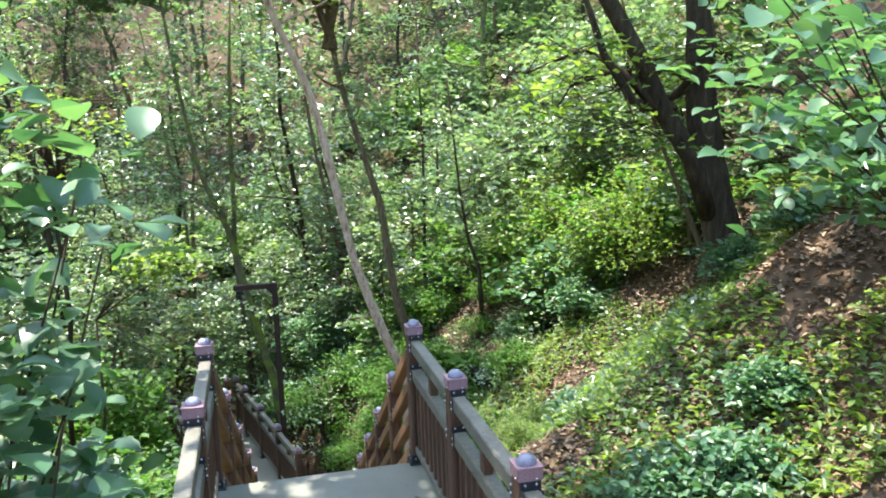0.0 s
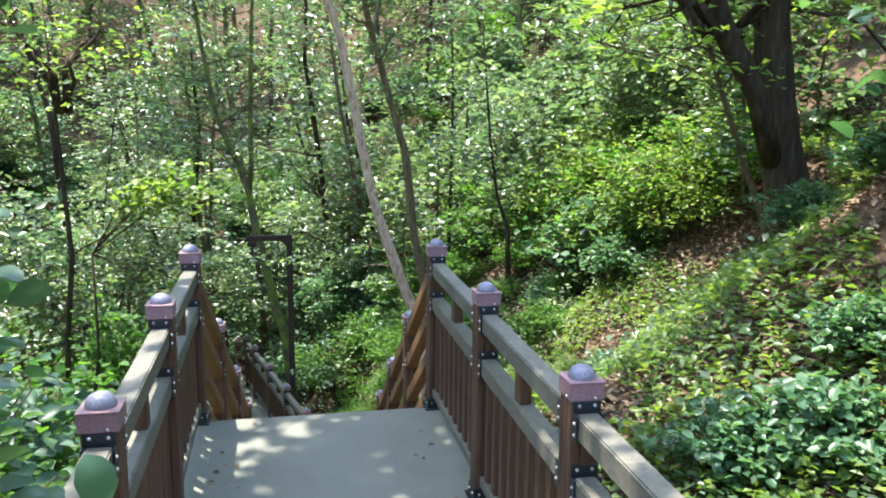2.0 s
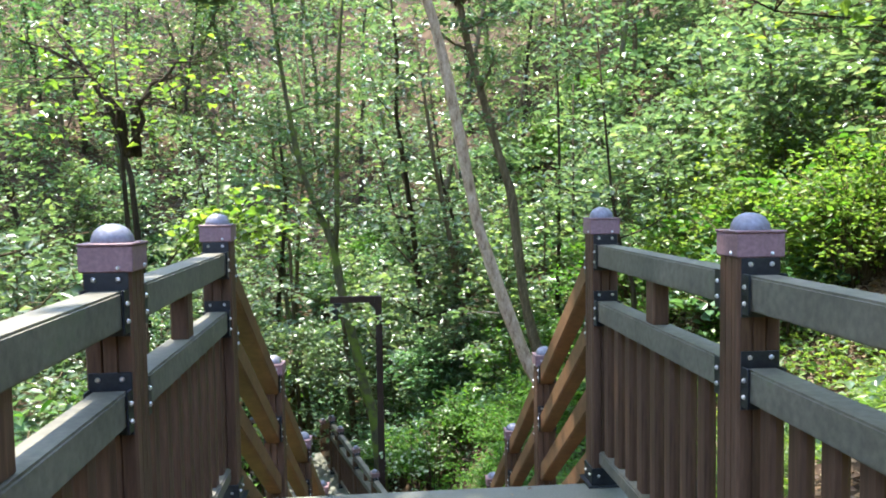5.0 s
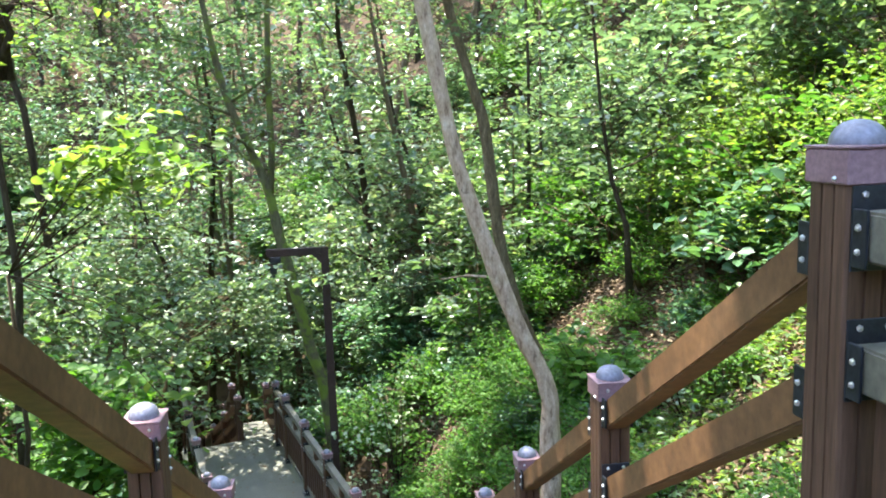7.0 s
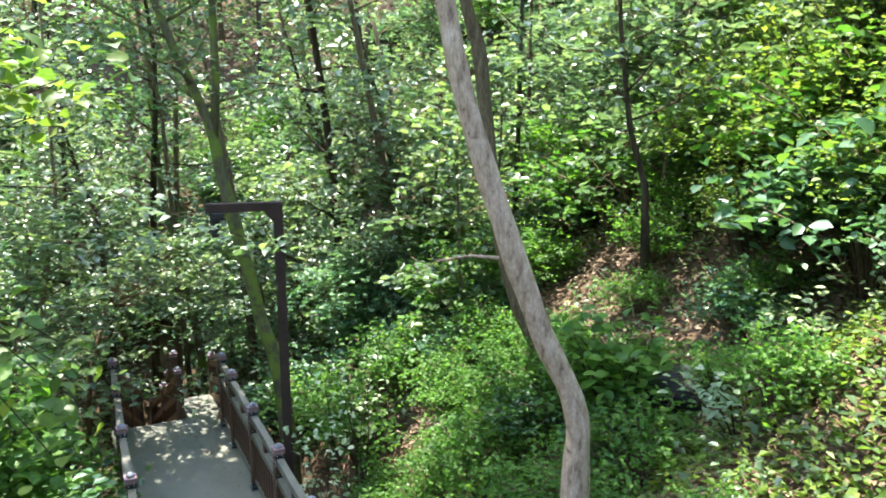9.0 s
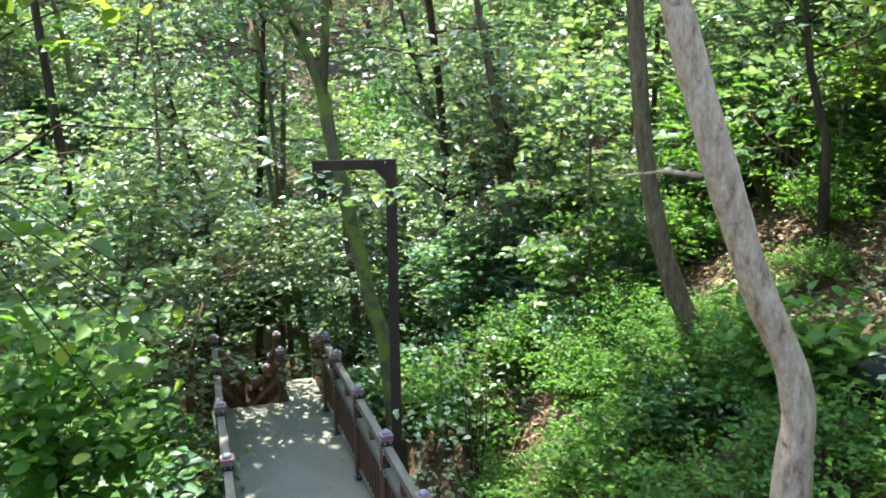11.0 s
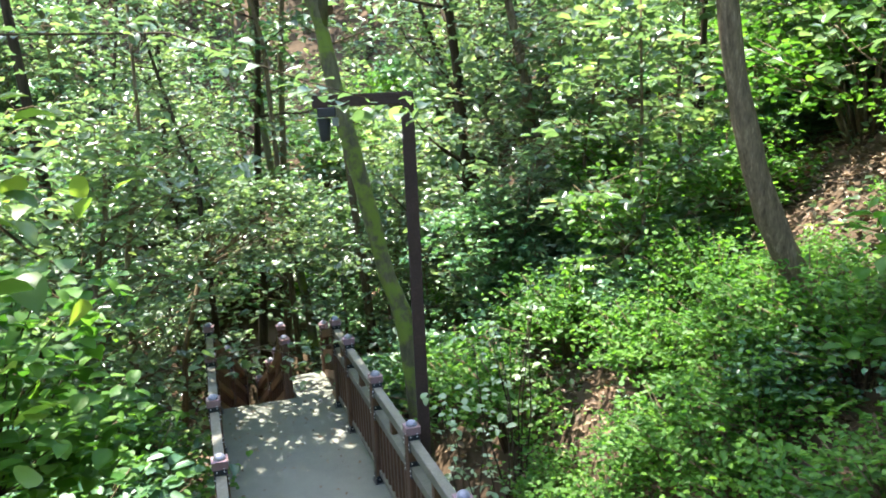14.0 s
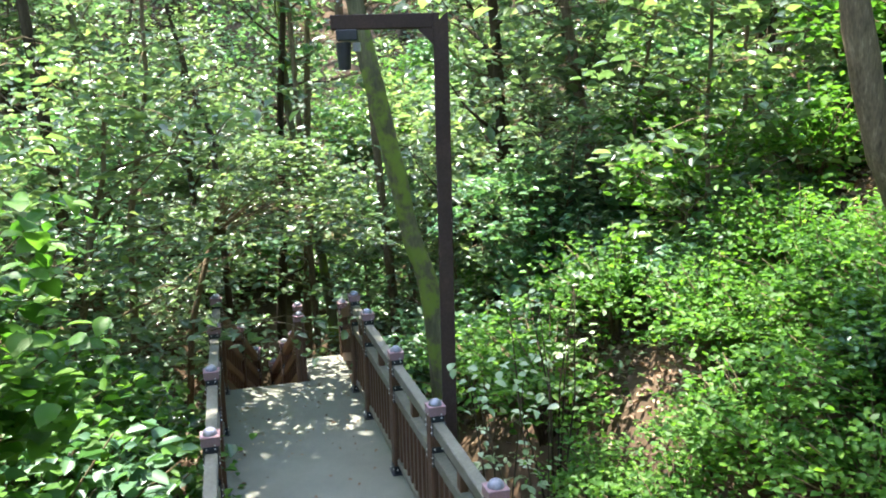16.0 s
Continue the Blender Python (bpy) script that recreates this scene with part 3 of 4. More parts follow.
def smoothed(path, radii, n=5):
    """The path as a smooth curve through its points."""
    P = [Vector(p) for p in path]
    out, rr = [], []
    for i in range(len(P) - 1):
        a, b, c, d = P[max(i - 1, 0)], P[i], P[i + 1], P[min(i + 2, len(P) - 1)]
        for k in range(n):
            t = k / n
            out.append(0.5 * (2 * b + (c - a) * t + (2 * a - 5 * b + 4 * c - d) * t * t + (3 * b - a - 3 * c + d) * t ** 3))
            rr.append((radii[i] * (1 - t) + radii[i + 1] * t) * (1 + 0.06 * math.sin(2.1 * (i + t)) + 0.04 * math.sin(7.3 * (i + t))))
    out.append(P[-1])
    rr.append(radii[-1])
    return out, rr


def tree_parts(name, path, radii, limbs, mat, leaf_mat, seed, leaves=9, size=0.12, spread=0.42, from_t=0.35, limb_len=(1.0, 2.4), fine=False, sides=8, tilt=0.65):
    """Trunk mesh along path with limbs, and a crown of sprays on twig ends."""
    rng, nr = random.Random(seed), np.random.default_rng(seed)
    if sides >= 10:
        path, radii = smoothed(path, radii)
    tubes = [tube(path, radii, sides, 0.05, rng)]
    tips = []
    P = [Vector(p) for p in path]
    for i in range(limbs):
        t = from_t + (1 - from_t) * (i + rng.random()) / limbs
        k = min(int(t * (len(P) - 1)), len(P) - 2)
        f = t * (len(P) - 1) - k
        p0 = P[k].lerp(P[k + 1], f)
        r = (radii[k] * (1 - f) + radii[k + 1] * f)
        a = i * 2.4 + rng.uniform(-0.5, 0.5)
        length = rng.uniform(*limb_len) * (1.15 - 0.5 * t)
        pts = limb_points(p0, (math.cos(a), math.sin(a), rng.uniform(0.1, 0.8)), length, rng)
        tubes.append(tube(pts, [max(0.006, r * 0.5 * (1 - j / 5.5)) for j in range(len(pts))], 5))
        for j in range(1, len(pts)):
            for _ in range(2 if j > 2 else 1):
                o = Vector((rng.uniform(-1, 1), rng.uniform(-1, 1), rng.uniform(-0.35, 0.45))) * (0.25 + 0.2 * j / 5 * length)
                q = pts[j] + o
                tips.append(q[:])
                tubes.append(tube([pts[j], pts[j].lerp(q, 0.5) + Vector((0, 0, 0.04)), q], [0.008, 0.006, 0.003], 3))
    trunk = join_tubes("trunk", tubes, mat)
    crown = leaf_mesh("crown", sprays(tips, leaves, spread, nr), size, leaf_mat, nr, tilt, fine=fine)
    return trunk, crown


def plant(name, label, category, meshes, m, group=""):
    ob = thing(name, label, category, group=group)
    ob.matrix_basis = m
    for n, me in zip(("trunk", "crown"), meshes):
        put(n, me, ob)
    return ob


def straight(h, r, seed, n=8, lean=0.0, wobble=0.14):
    rng = random.Random(seed)
    x = y = 0.0
    out = []
    for i in range(n + 1):
        out.append((x, y, -0.3 + (h + 0.3) * i / n))
        x += rng.uniform(-wobble, wobble) + lean * h / n
        y += rng.uniform(-wobble, wobble)
    return out, [r * (1.35 if i == 0 else 1.0) * (1 - 0.8 * i / n) + 0.006 for i in range(n + 1)]


def at_ground(x, y, turn=0.0, scale=1.0, sink=0.0):
    return Matrix.Translation((x, y, ground(x, y) - sink)) @ Matrix.Rotation(turn, 4, "Z") @ Matrix.Diagonal((scale, scale, scale, 1))


# the trees that stand beside the steps
gz = ground(1.7, 7.8)
lean_path = [(1.69, 7.8, gz - 0.3), (1.68, 7.8, -1.5), (1.67, 7.8, -0.92), (1.44, 7.8, -0.4), (1.19, 7.8, 0.27), (0.97, 7.8, 0.95), (0.85, 7.8, 1.5), (0.64, 7.8, 2.6), (0.40, 7.8, 3.5), (-0.05, 7.8, 4.6), (-0.4, 7.9, 6.0), (-0.6, 8.1, 7.5), (-0.7, 8.2, 9.0)]
lean_r = [0.11, 0.082, 0.076, 0.071, 0.067, 0.063, 0.06, 0.056, 0.053, 0.048, 0.04, 0.028, 0.012]
leaning = plant("leaning_tree", "slender pale-barked leaning tree bent near its foot", "tree", tree_parts("leaning", lean_path, lean_r, 12, PALE_BARK, LEAF_YELLOW, 5, 16, 0.12, 0.5, 0.72, (1.2, 2.6), sides=12), Matrix.Identity(4))
forked = plant("forked_tree", "large dark forked tree on the uphill bank", "tree", tree_parts("forked", [(5.72, 5.6, -0.1), (5.56, 5.5, 0.75), (5.4, 5.5, 1.5), (5.22, 5.5, 2.2), (5.1, 5.5, 3.0), (5.02, 5.5, 4.2), (4.8, 5.6, 6.0), (4.6, 5.8, 8.5)], [0.42, 0.31, 0.24, 0.215, 0.185, 0.16, 0.12, 0.03], 14, DARK_BARK, LEAF_YELLOW, 8, 6, 0.14, 0.5, 0.72, (1.5, 3.0), sides=14), Matrix.Identity(4))
put("limb", join_tubes("limb", [tube([(5.28, 5.5, 1.6), (4.95, 5.45, 2.35), (4.5, 5.4, 2.95), (4.25, 5.4, 3.5), (3.75, 5.4, 4.3), (3.3, 5.3, 5.4), (2.9, 5.2, 7.0)], [0.17, 0.13, 0.12, 0.105, 0.10, 0.07, 0.03], 10), tube([(4.5, 5.4, 2.95), (4.1, 5.35, 3.05), (3.7, 5.3, 3.6), (3.4, 5.2, 4.3)], [0.07, 0.06, 0.05, 0.03], 7)], DARK_BARK), forked)
mossy = plant("mossy_tree", "slanting moss-covered tree forking behind the lamp post", "tree", tree_parts("mossy", [(0.0, 14.6, ground(0, 14.6) - 0.3), (-0.15, 14.5, -3.1), (-0.35, 14.5, -2.3), (-0.49, 14.5, -1.62), (-0.76, 14.5, -0.36), (-0.89, 14.5, 0.4), (-1.1, 14.5, 1.0), (-1.48, 14.5, 2.06), (-1.8, 14.6, 4.0), (-2.1, 14.7, 6.5)], [0.14, 0.105, 0.096, 0.09, 0.08, 0.074, 0.06, 0.05, 0.04, 0.015], 14, MOSSY, LEAF, 11, 13, 0.12, 0.45, 0.6, (1.2, 2.6), sides=10), Matrix.Identity(4))
put("second_stem", join_tubes("second_stem", [tube([(-0.87, 14.5, 0.3), (-0.8, 14.5, 1.0), (-0.79, 14.5, 2.07), (-0.7, 14.5, 4.0), (-0.5, 14.6, 6.5)], [0.062, 0.052, 0.048, 0.038, 0.012], 8)], MOSSY), mossy)
bank_tree = plant("bank_tree", "grey-brown tree on the bank above the shrubs", "tree", tree_parts("bank", [(3.05, 11.4, ground(3.05, 11.4) - 0.3), (2.9, 11.4, -2.25), (2.73, 11.4, -1.91), (2.55, 11.4, -1.6), (2.34, 11.4, -1.1), (2.14, 11.4, -0.3), (2.06, 11.4, 0.3), (1.95, 11.4, 1.3), (1.84, 11.4, 1.7), (1.52, 11.4, 2.83), (1.2, 11.4, 4.2), (1.0, 11.5, 6.8)], [0.2, 0.14, 0.11, 0.098, 0.088, 0.08, 0.075, 0.07, 0.066, 0.058, 0.048, 0.02], 10, BARK, LEAF, 14, 9, 0.12, 0.45, 0.76, (0.8, 1.6), sides=10), Matrix.Identity(4))

SLIM = [
    ([(3.75, 16.0), (3.72, 16.0, -0.8), (3.76, 16.0, 0.4), (3.78, 16.0, 2.3), (3.7, 16.0, 6.0)], 0.06, DARK_BARK, 301),
    ([(3.0, 19.0), (2.88, 19.0, -3.8), (2.56, 19.0, -3.1), (2.13, 19.0, -0.65), (1.88, 19.0, 0.66), (1.58, 19.0, 1.7), (1.2, 19.0, 5.0)], 0.085, DARK_BARK, 302),
    ([(2.4, 17.2), (1.9, 17.3, -1.4), (1.7, 17.3, -0.2), (1.25, 17.3, 2.2), (0.8, 17.3, 5.5)], 0.10, BARK, 303),
    ([(4.5, 18.4), (4.55, 18.4, -1.0), (4.68, 18.4, 0.3), (4.7, 18.4, 4.0)], 0.07, DARK_BARK, 304),
    ([(-3.85, 16.4), (-3.7, 16.4, -2.3), (-3.36, 16.4, -0.7), (-3.3, 16.4, 2.5)], 0.05, BARK, 305),
    ([(-5.0, 18.0), (-5.5, 18.0, 1.9), (-6.0, 18.0, 3.75), (-7.1, 18.0, 5.3)], 0.08, DARK_BARK, 306),
    ([(-0.6, 20.4), (-1.0, 20.4, -1.0), (-1.4, 20.4, 1.5), (-2.0, 20.4, 5.0)], 0.075, BARK, 307),
    ([(1.4, 20.0), (1.22, 20.0, -1.56), (1.05, 20.0, -0.87), (0.79, 20.0, 0.0), (0.45, 20.0, 0.95), (-0.1, 20.0, 3.2)], 0.075, DARK_BARK, 308),
    ([(-2.6, 22.2), (-2.2, 22.2, 0.5), (-1.97, 22.2, 2.4), (-1.9, 22.2, 6.0)], 0.07, BARK, 309),
    ([(-2.1, 21.0), (-2.35, 21.0, 0.5), (-2.64, 21.0, 2.08), (-2.75, 21.0, 3.11), (-2.94, 21.0, 4.1), (-3.3, 21.0, 7.0)], 0.048, BARK, 310),
    ([(4.0, 11.7), (3.93, 11.7, -0.1), (3.72, 11.7, 0.54), (3.58, 11.7, 1.43), (3.35, 11.7, 4.0)], 0.05, DARK_BARK, 311),
    ([(5.85, 6.4), (5.78, 6.4, 0.75), (5.41, 6.9, 2.25), (5.0, 7.1, 3.6), (4.6, 7.2, 5.5)], 0.05, BARK, 312),
    ([(-5.7, 20.0), (-5.44, 20.0, -3.0), (-5.0, 20.0, -1.73), (-4.78, 20.0, -0.31), (-4.4, 20.0, 2.0)], 0.06, DARK_BARK, 313),
    ([(-3.4, 20.0), (-3.55, 20.0, -1.5), (-3.74, 20.0, -1.0), (-4.1, 20.0, 0.5), (-4.6, 20.0, 3.0)], 0.055, DARK_BARK, 314),
    ([(3.4, 24.0), (3.26, 24.0, -2.3), (3.13, 24.0, -1.15), (2.95, 24.0, 0.0), (2.71, 24.0, 0.92), (2.2, 24.0, 3.5)], 0.14, BARK, 315),
]
for pts, r0, mat, seed in SLIM:
    base = (*pts[0], ground(*pts[0]) - 0.25)
    radii_ = [r0 * 1.35] + [r0 * (1 - 0.7 * i / (len(pts) - 1)) for i in range(1, len(pts))]
    plant("slim_tree", "slim leaning woodland tree with sparse sprays", "tree", tree_parts("slim", [base, *pts[1:]], radii_, 11, mat, LEAF_COOL if seed % 2 else LEAF, seed, 7, 0.15, 0.42, 0.5, (0.9, 1.9), tilt=0.45), Matrix.Identity(4), "slim trees")

# limbs added over the decks, mostly above the view, to break up the sunlight
def overhang(parent, start, ends, seed, mat, bark, leaves=12, size=0.26, east=99.0, first=2):
    rg_, nr_ = random.Random(seed), np.random.default_rng(seed)
    tubes, tips = [], []
    a = Vector(start)
    for e in ends:
        e = Vector(e)
        pts = [a.lerp(e, t) + Vector((rg_.uniform(-0.2, 0.2), rg_.uniform(-0.2, 0.2), 0.5 * math.sin(t * 3.1))) for t in (0, 0.25, 0.5, 0.75, 1)]
        tubes.append(tube(pts, [0.05, 0.04, 0.03, 0.02, 0.008], 6))
        for p in pts[first:]:
            if p.x > east:
                continue
            for _ in range(5):
                q = p + Vector((rg_.uniform(-0.9, 0.9), rg_.uniform(-0.9, 0.9), rg_.uniform(-0.3, 0.4)))
                tips.append(q[:])
                tubes.append(tube([p, q], [0.01, 0.004], 3))
    put("limb", join_tubes("limb", tubes, bark), parent)
    put("crown", leaf_mesh("crown", sprays(tips, leaves, 0.42, nr_), size, mat, nr_, 0.45), parent)


# unseen crowns set towards the sun, so landing and bank get dappled shade
overhang(forked, (3.3, 5.3, 5.4), [(0.6, 5.0, 6.4), (-0.6, 3.2, 6.8), (-1.8, 2.8, 6.6), (-1.4, 4.4, 7.0), (-0.8, 1.6, 6.9), (-0.2, 4.0, 7.3), (0.4, 2.4, 7.2), (-1.2, 2.2, 7.5), (-1.6, 3.6, 7.7), (-1.0, 4.9, 7.3), (-2.0, 4.6, 7.5), (-2.5, 3.2, 7.7), (-0.6, 5.8, 7.1)], 201, LEAF_YELLOW, DARK_BARK, 21, east=0.0)
overhang(forked, (4.8, 5.6, 6.0), [(3.0, 5.0, 7.5), (2.2, 4.0, 7.6), (3.4, 3.2, 7.8), (4.2, 4.4, 8.0), (2.6, 2.6, 7.6), (5.2, 3.6, 7.7), (4.4, 6.6, 7.8), (3.2, 7.0, 7.6)], 205, LEAF_YELLOW, DARK_BARK, 13)
overhang(forked, (4.5, 5.4, 2.95), [(3.4, 6.2, 2.9), (3.8, 5.0, 2.8), (4.6, 6.8, 2.9), (5.6, 6.6, 3.0), (6.3, 5.4, 2.7), (3.0, 5.7, 3.4), (4.2, 6.0, 3.2), (5.2, 5.0, 3.3)], 206, LEAF_YELLOW, DARK_BARK, 6, 0.14)
# more unseen crowns, added to shade the steps, lower deck and shrubs
overhang(leaning, (-0.5, 8.0, 6.8), [(-0.8, 6.2, 6.0), (-1.8, 7.6, 6.2), (-1.4, 9.4, 6.4), (0.2, 9.6, 6.4), (0.6, 7.0, 6.3), (-0.4, 10.6, 6.2)], 202, LEAF_YELLOW, PALE_BARK, 16)
overhang(mossy, (-2.0, 14.7, 5.8), [(-3.16, 14.86, 6.0), (-2.56, 16.66, 6.2), (-3.76, 16.26, 6.0), (-3.96, 17.96, 6.0), (-2.96, 17.46, 6.0), (-3.36, 14.26, 6.5), (-3.56, 15.46, 6.6), (-4.16, 17.06, 6.4), (-2.76, 15.06, 6.9)], 203, LEAF, MOSSY, 44)
overhang(bank_tree, (1.2, 11.4, 4.2), [(0.33, 11.95, 5.8), (1.03, 11.85, 6.0), (0.43, 11.05, 5.8), (0.53, 12.75, 6.6), (0.83, 10.55, 5.7), (-0.07, 11.55, 6.1), (0.4, 13.2, 6.0), (0.0, 12.6, 6.1)], 204, LEAF, BARK, 18)
put("twig", join_tubes("twig", [tube([(1.16, 7.78, 0.08), (1.0, 7.78, 0.10), (0.78, 7.76, 0.085)], [0.013, 0.009, 0.005], 6)], PALE_BARK), leaning)

# kinds of tree and shrub for the woods
TREES = []
for i, (mat, lm) in enumerate(((BARK, LEAF), (DARK_BARK, LEAF), (MOSSY, LEAF_DARK), (BARK, LEAF_COOL))):
    path, radii = straight(8.5 + i * 0.6, 0.075 + 0.012 * i, 40 + i, 9, (-0.12, 0.08, 0.15, -0.05)[i])
    TREES.append(tree_parts("tree", path, radii, 19, mat, lm, 50 + i, 8, 0.17, 0.5, 0.2, (1.0, 2.2), tilt=0.5))
SAPLINGS = []
for i, lm in enumerate((LEAF, LEAF_COOL, LEAF_YELLOW)):
    path, radii = straight(3.4, 0.028, 60 + i, 6, (0.05, -0.1, 0.12)[i], 0.1)
    SAPLINGS.append(tree_parts("sapling", path, radii, 16, BARK, lm, 70 + i, 8, 0.15, 0.36, 0.12, (0.7, 1.5), fine=True, tilt=0.42))


def shrub_parts(seed, mat, height, width, stems, size, leaves=10):
    rng, nr = random.Random(seed), np.random.default_rng(seed)
    tubes, tips = [], []
    for i in range(stems):
        a = rng.uniform(0, 2 * math.pi)
        r = width * math.sqrt(rng.random())
        h = height * (1 - 0.5 * (r / width) ** 2) * rng.uniform(0.6, 1.1)
        end = Vector((r * math.cos(a), r * math.sin(a), h))
        mid = Vector((end.x * 0.35, end.y * 0.35, h * 0.55))
        tubes.append(tube([(end.x * 0.1, end.y * 0.1, -0.2), mid, end], [0.012, 0.009, 0.004], 4))
        for t in (0.35, 0.6, 0.8, 1.0):
            q = mid.lerp(end, t) + Vector((rng.uniform(-0.2, 0.2), rng.uniform(-0.2, 0.2), rng.uniform(-0.15, 0.1)))
            tips.append(q[:])
    return join_tubes("stems", tubes, BARK), leaf_mesh("leaves", sprays(tips, leaves, 0.24, nr, 0.2), size, mat, nr, 0.45, 0.66, fine=True)


SHRUBS = [shrub_parts(81, LEAF_DARK, 1.3, 0.9, 38, 0.11, 9), shrub_parts(82, LEAF_FRESH, 1.15, 0.95, 40, 0.078, 11), shrub_parts(83, LEAF_YELLOW, 1.5, 1.0, 50, 0.055, 20), shrub_parts(84, LEAF_DARK, 0.8, 0.75, 30, 0.125, 9)]
SHRUB_LABELS = ("cool green leafy shrub on the bank", "mid green bushy shrub on the bank", "bright yellow-green feathery shrub in sun", "low broad-leaved shrub on the slope")


def shrub(kind, x, y, turn, scale):
    ob = thing("shrub", SHRUB_LABELS[kind], "shrub", group="shrubs beside the steps")
    ob.matrix_basis = at_ground(x, y, turn, scale)
    put("stem", SHRUBS[kind][0], ob)
    put("foliage", SHRUBS[kind][1], ob)
    return ob


def path_x(y):
    return 0.0 if y < 9 else -0.35 - (y - 10.5) * 0.2456 if y < 20 else -2.7


rng = random.Random(21)
TREE_LABELS = ("slim grey-brown woodland tree in leaf", "dark slim woodland tree with mid green leaves", "mossy slim woodland tree in leaf", "grey woodland tree with mid green leaves")
# far hillside and the left-hand slope
spots = []
tries = 0
while len(spots) < 88 and tries < 6000:
    tries += 1
    x, y = rng.uniform(-17, 19), rng.uniform(-4, 40)
    d = x - path_x(y)
    if abs(d) < 2.6 and y < 21.5:
        continue
    if d > 0 and y < 15 and d < 8.5:
        continue
    if d < 0 and y < 14 and d > -6.0:
        continue
    if -9 < d < 0 and y < 22 and rng.random() < 0.8:
        continue
    if y < 6 and d < 0 and d > -5:
        continue
    if 0.5 < x < 9 and 14 < y < 25 and rng.random() < 0.85:
        continue
    if any((x - a) ** 2 + (y - b) ** 2 < 1.5 ** 2 for a, b in spots):
        continue
    spots.append((x, y))
for i, (x, y) in enumerate(spots):
    k = rng.randrange(4)
    plant("tree", TREE_LABELS[k], "tree", TREES[k], at_ground(x, y, rng.uniform(0, 6.28), rng.uniform(0.85, 1.35)) @ Euler((rng.gauss(0, 0.11), rng.gauss(0, 0.11), 0)).to_matrix().to_4x4(), "woodland trees")
for i in range(125):
    for _ in range(30):
        x, y = rng.uniform(-10, 12), rng.uniform(4, 30)
        d = x - path_x(y)
        if (abs(d) < 2.8 and y < 20.5) or (0 < d < 5 and y < 14) or (d < 0 and d > -3 and y < 9):
            continue
        k = rng.choice((0, 0, 1, 1, 1))
        plant("sapling", ("thin sapling with spreading green sprays", "thin sapling with cool green leaves", "thin sapling with sunlit yellow-green leaves")[k], "sapling", SAPLINGS[k], at_ground(x, y, rng.uniform(0, 6.28), rng.uniform(0.7, 1.2)), "saplings")
        break
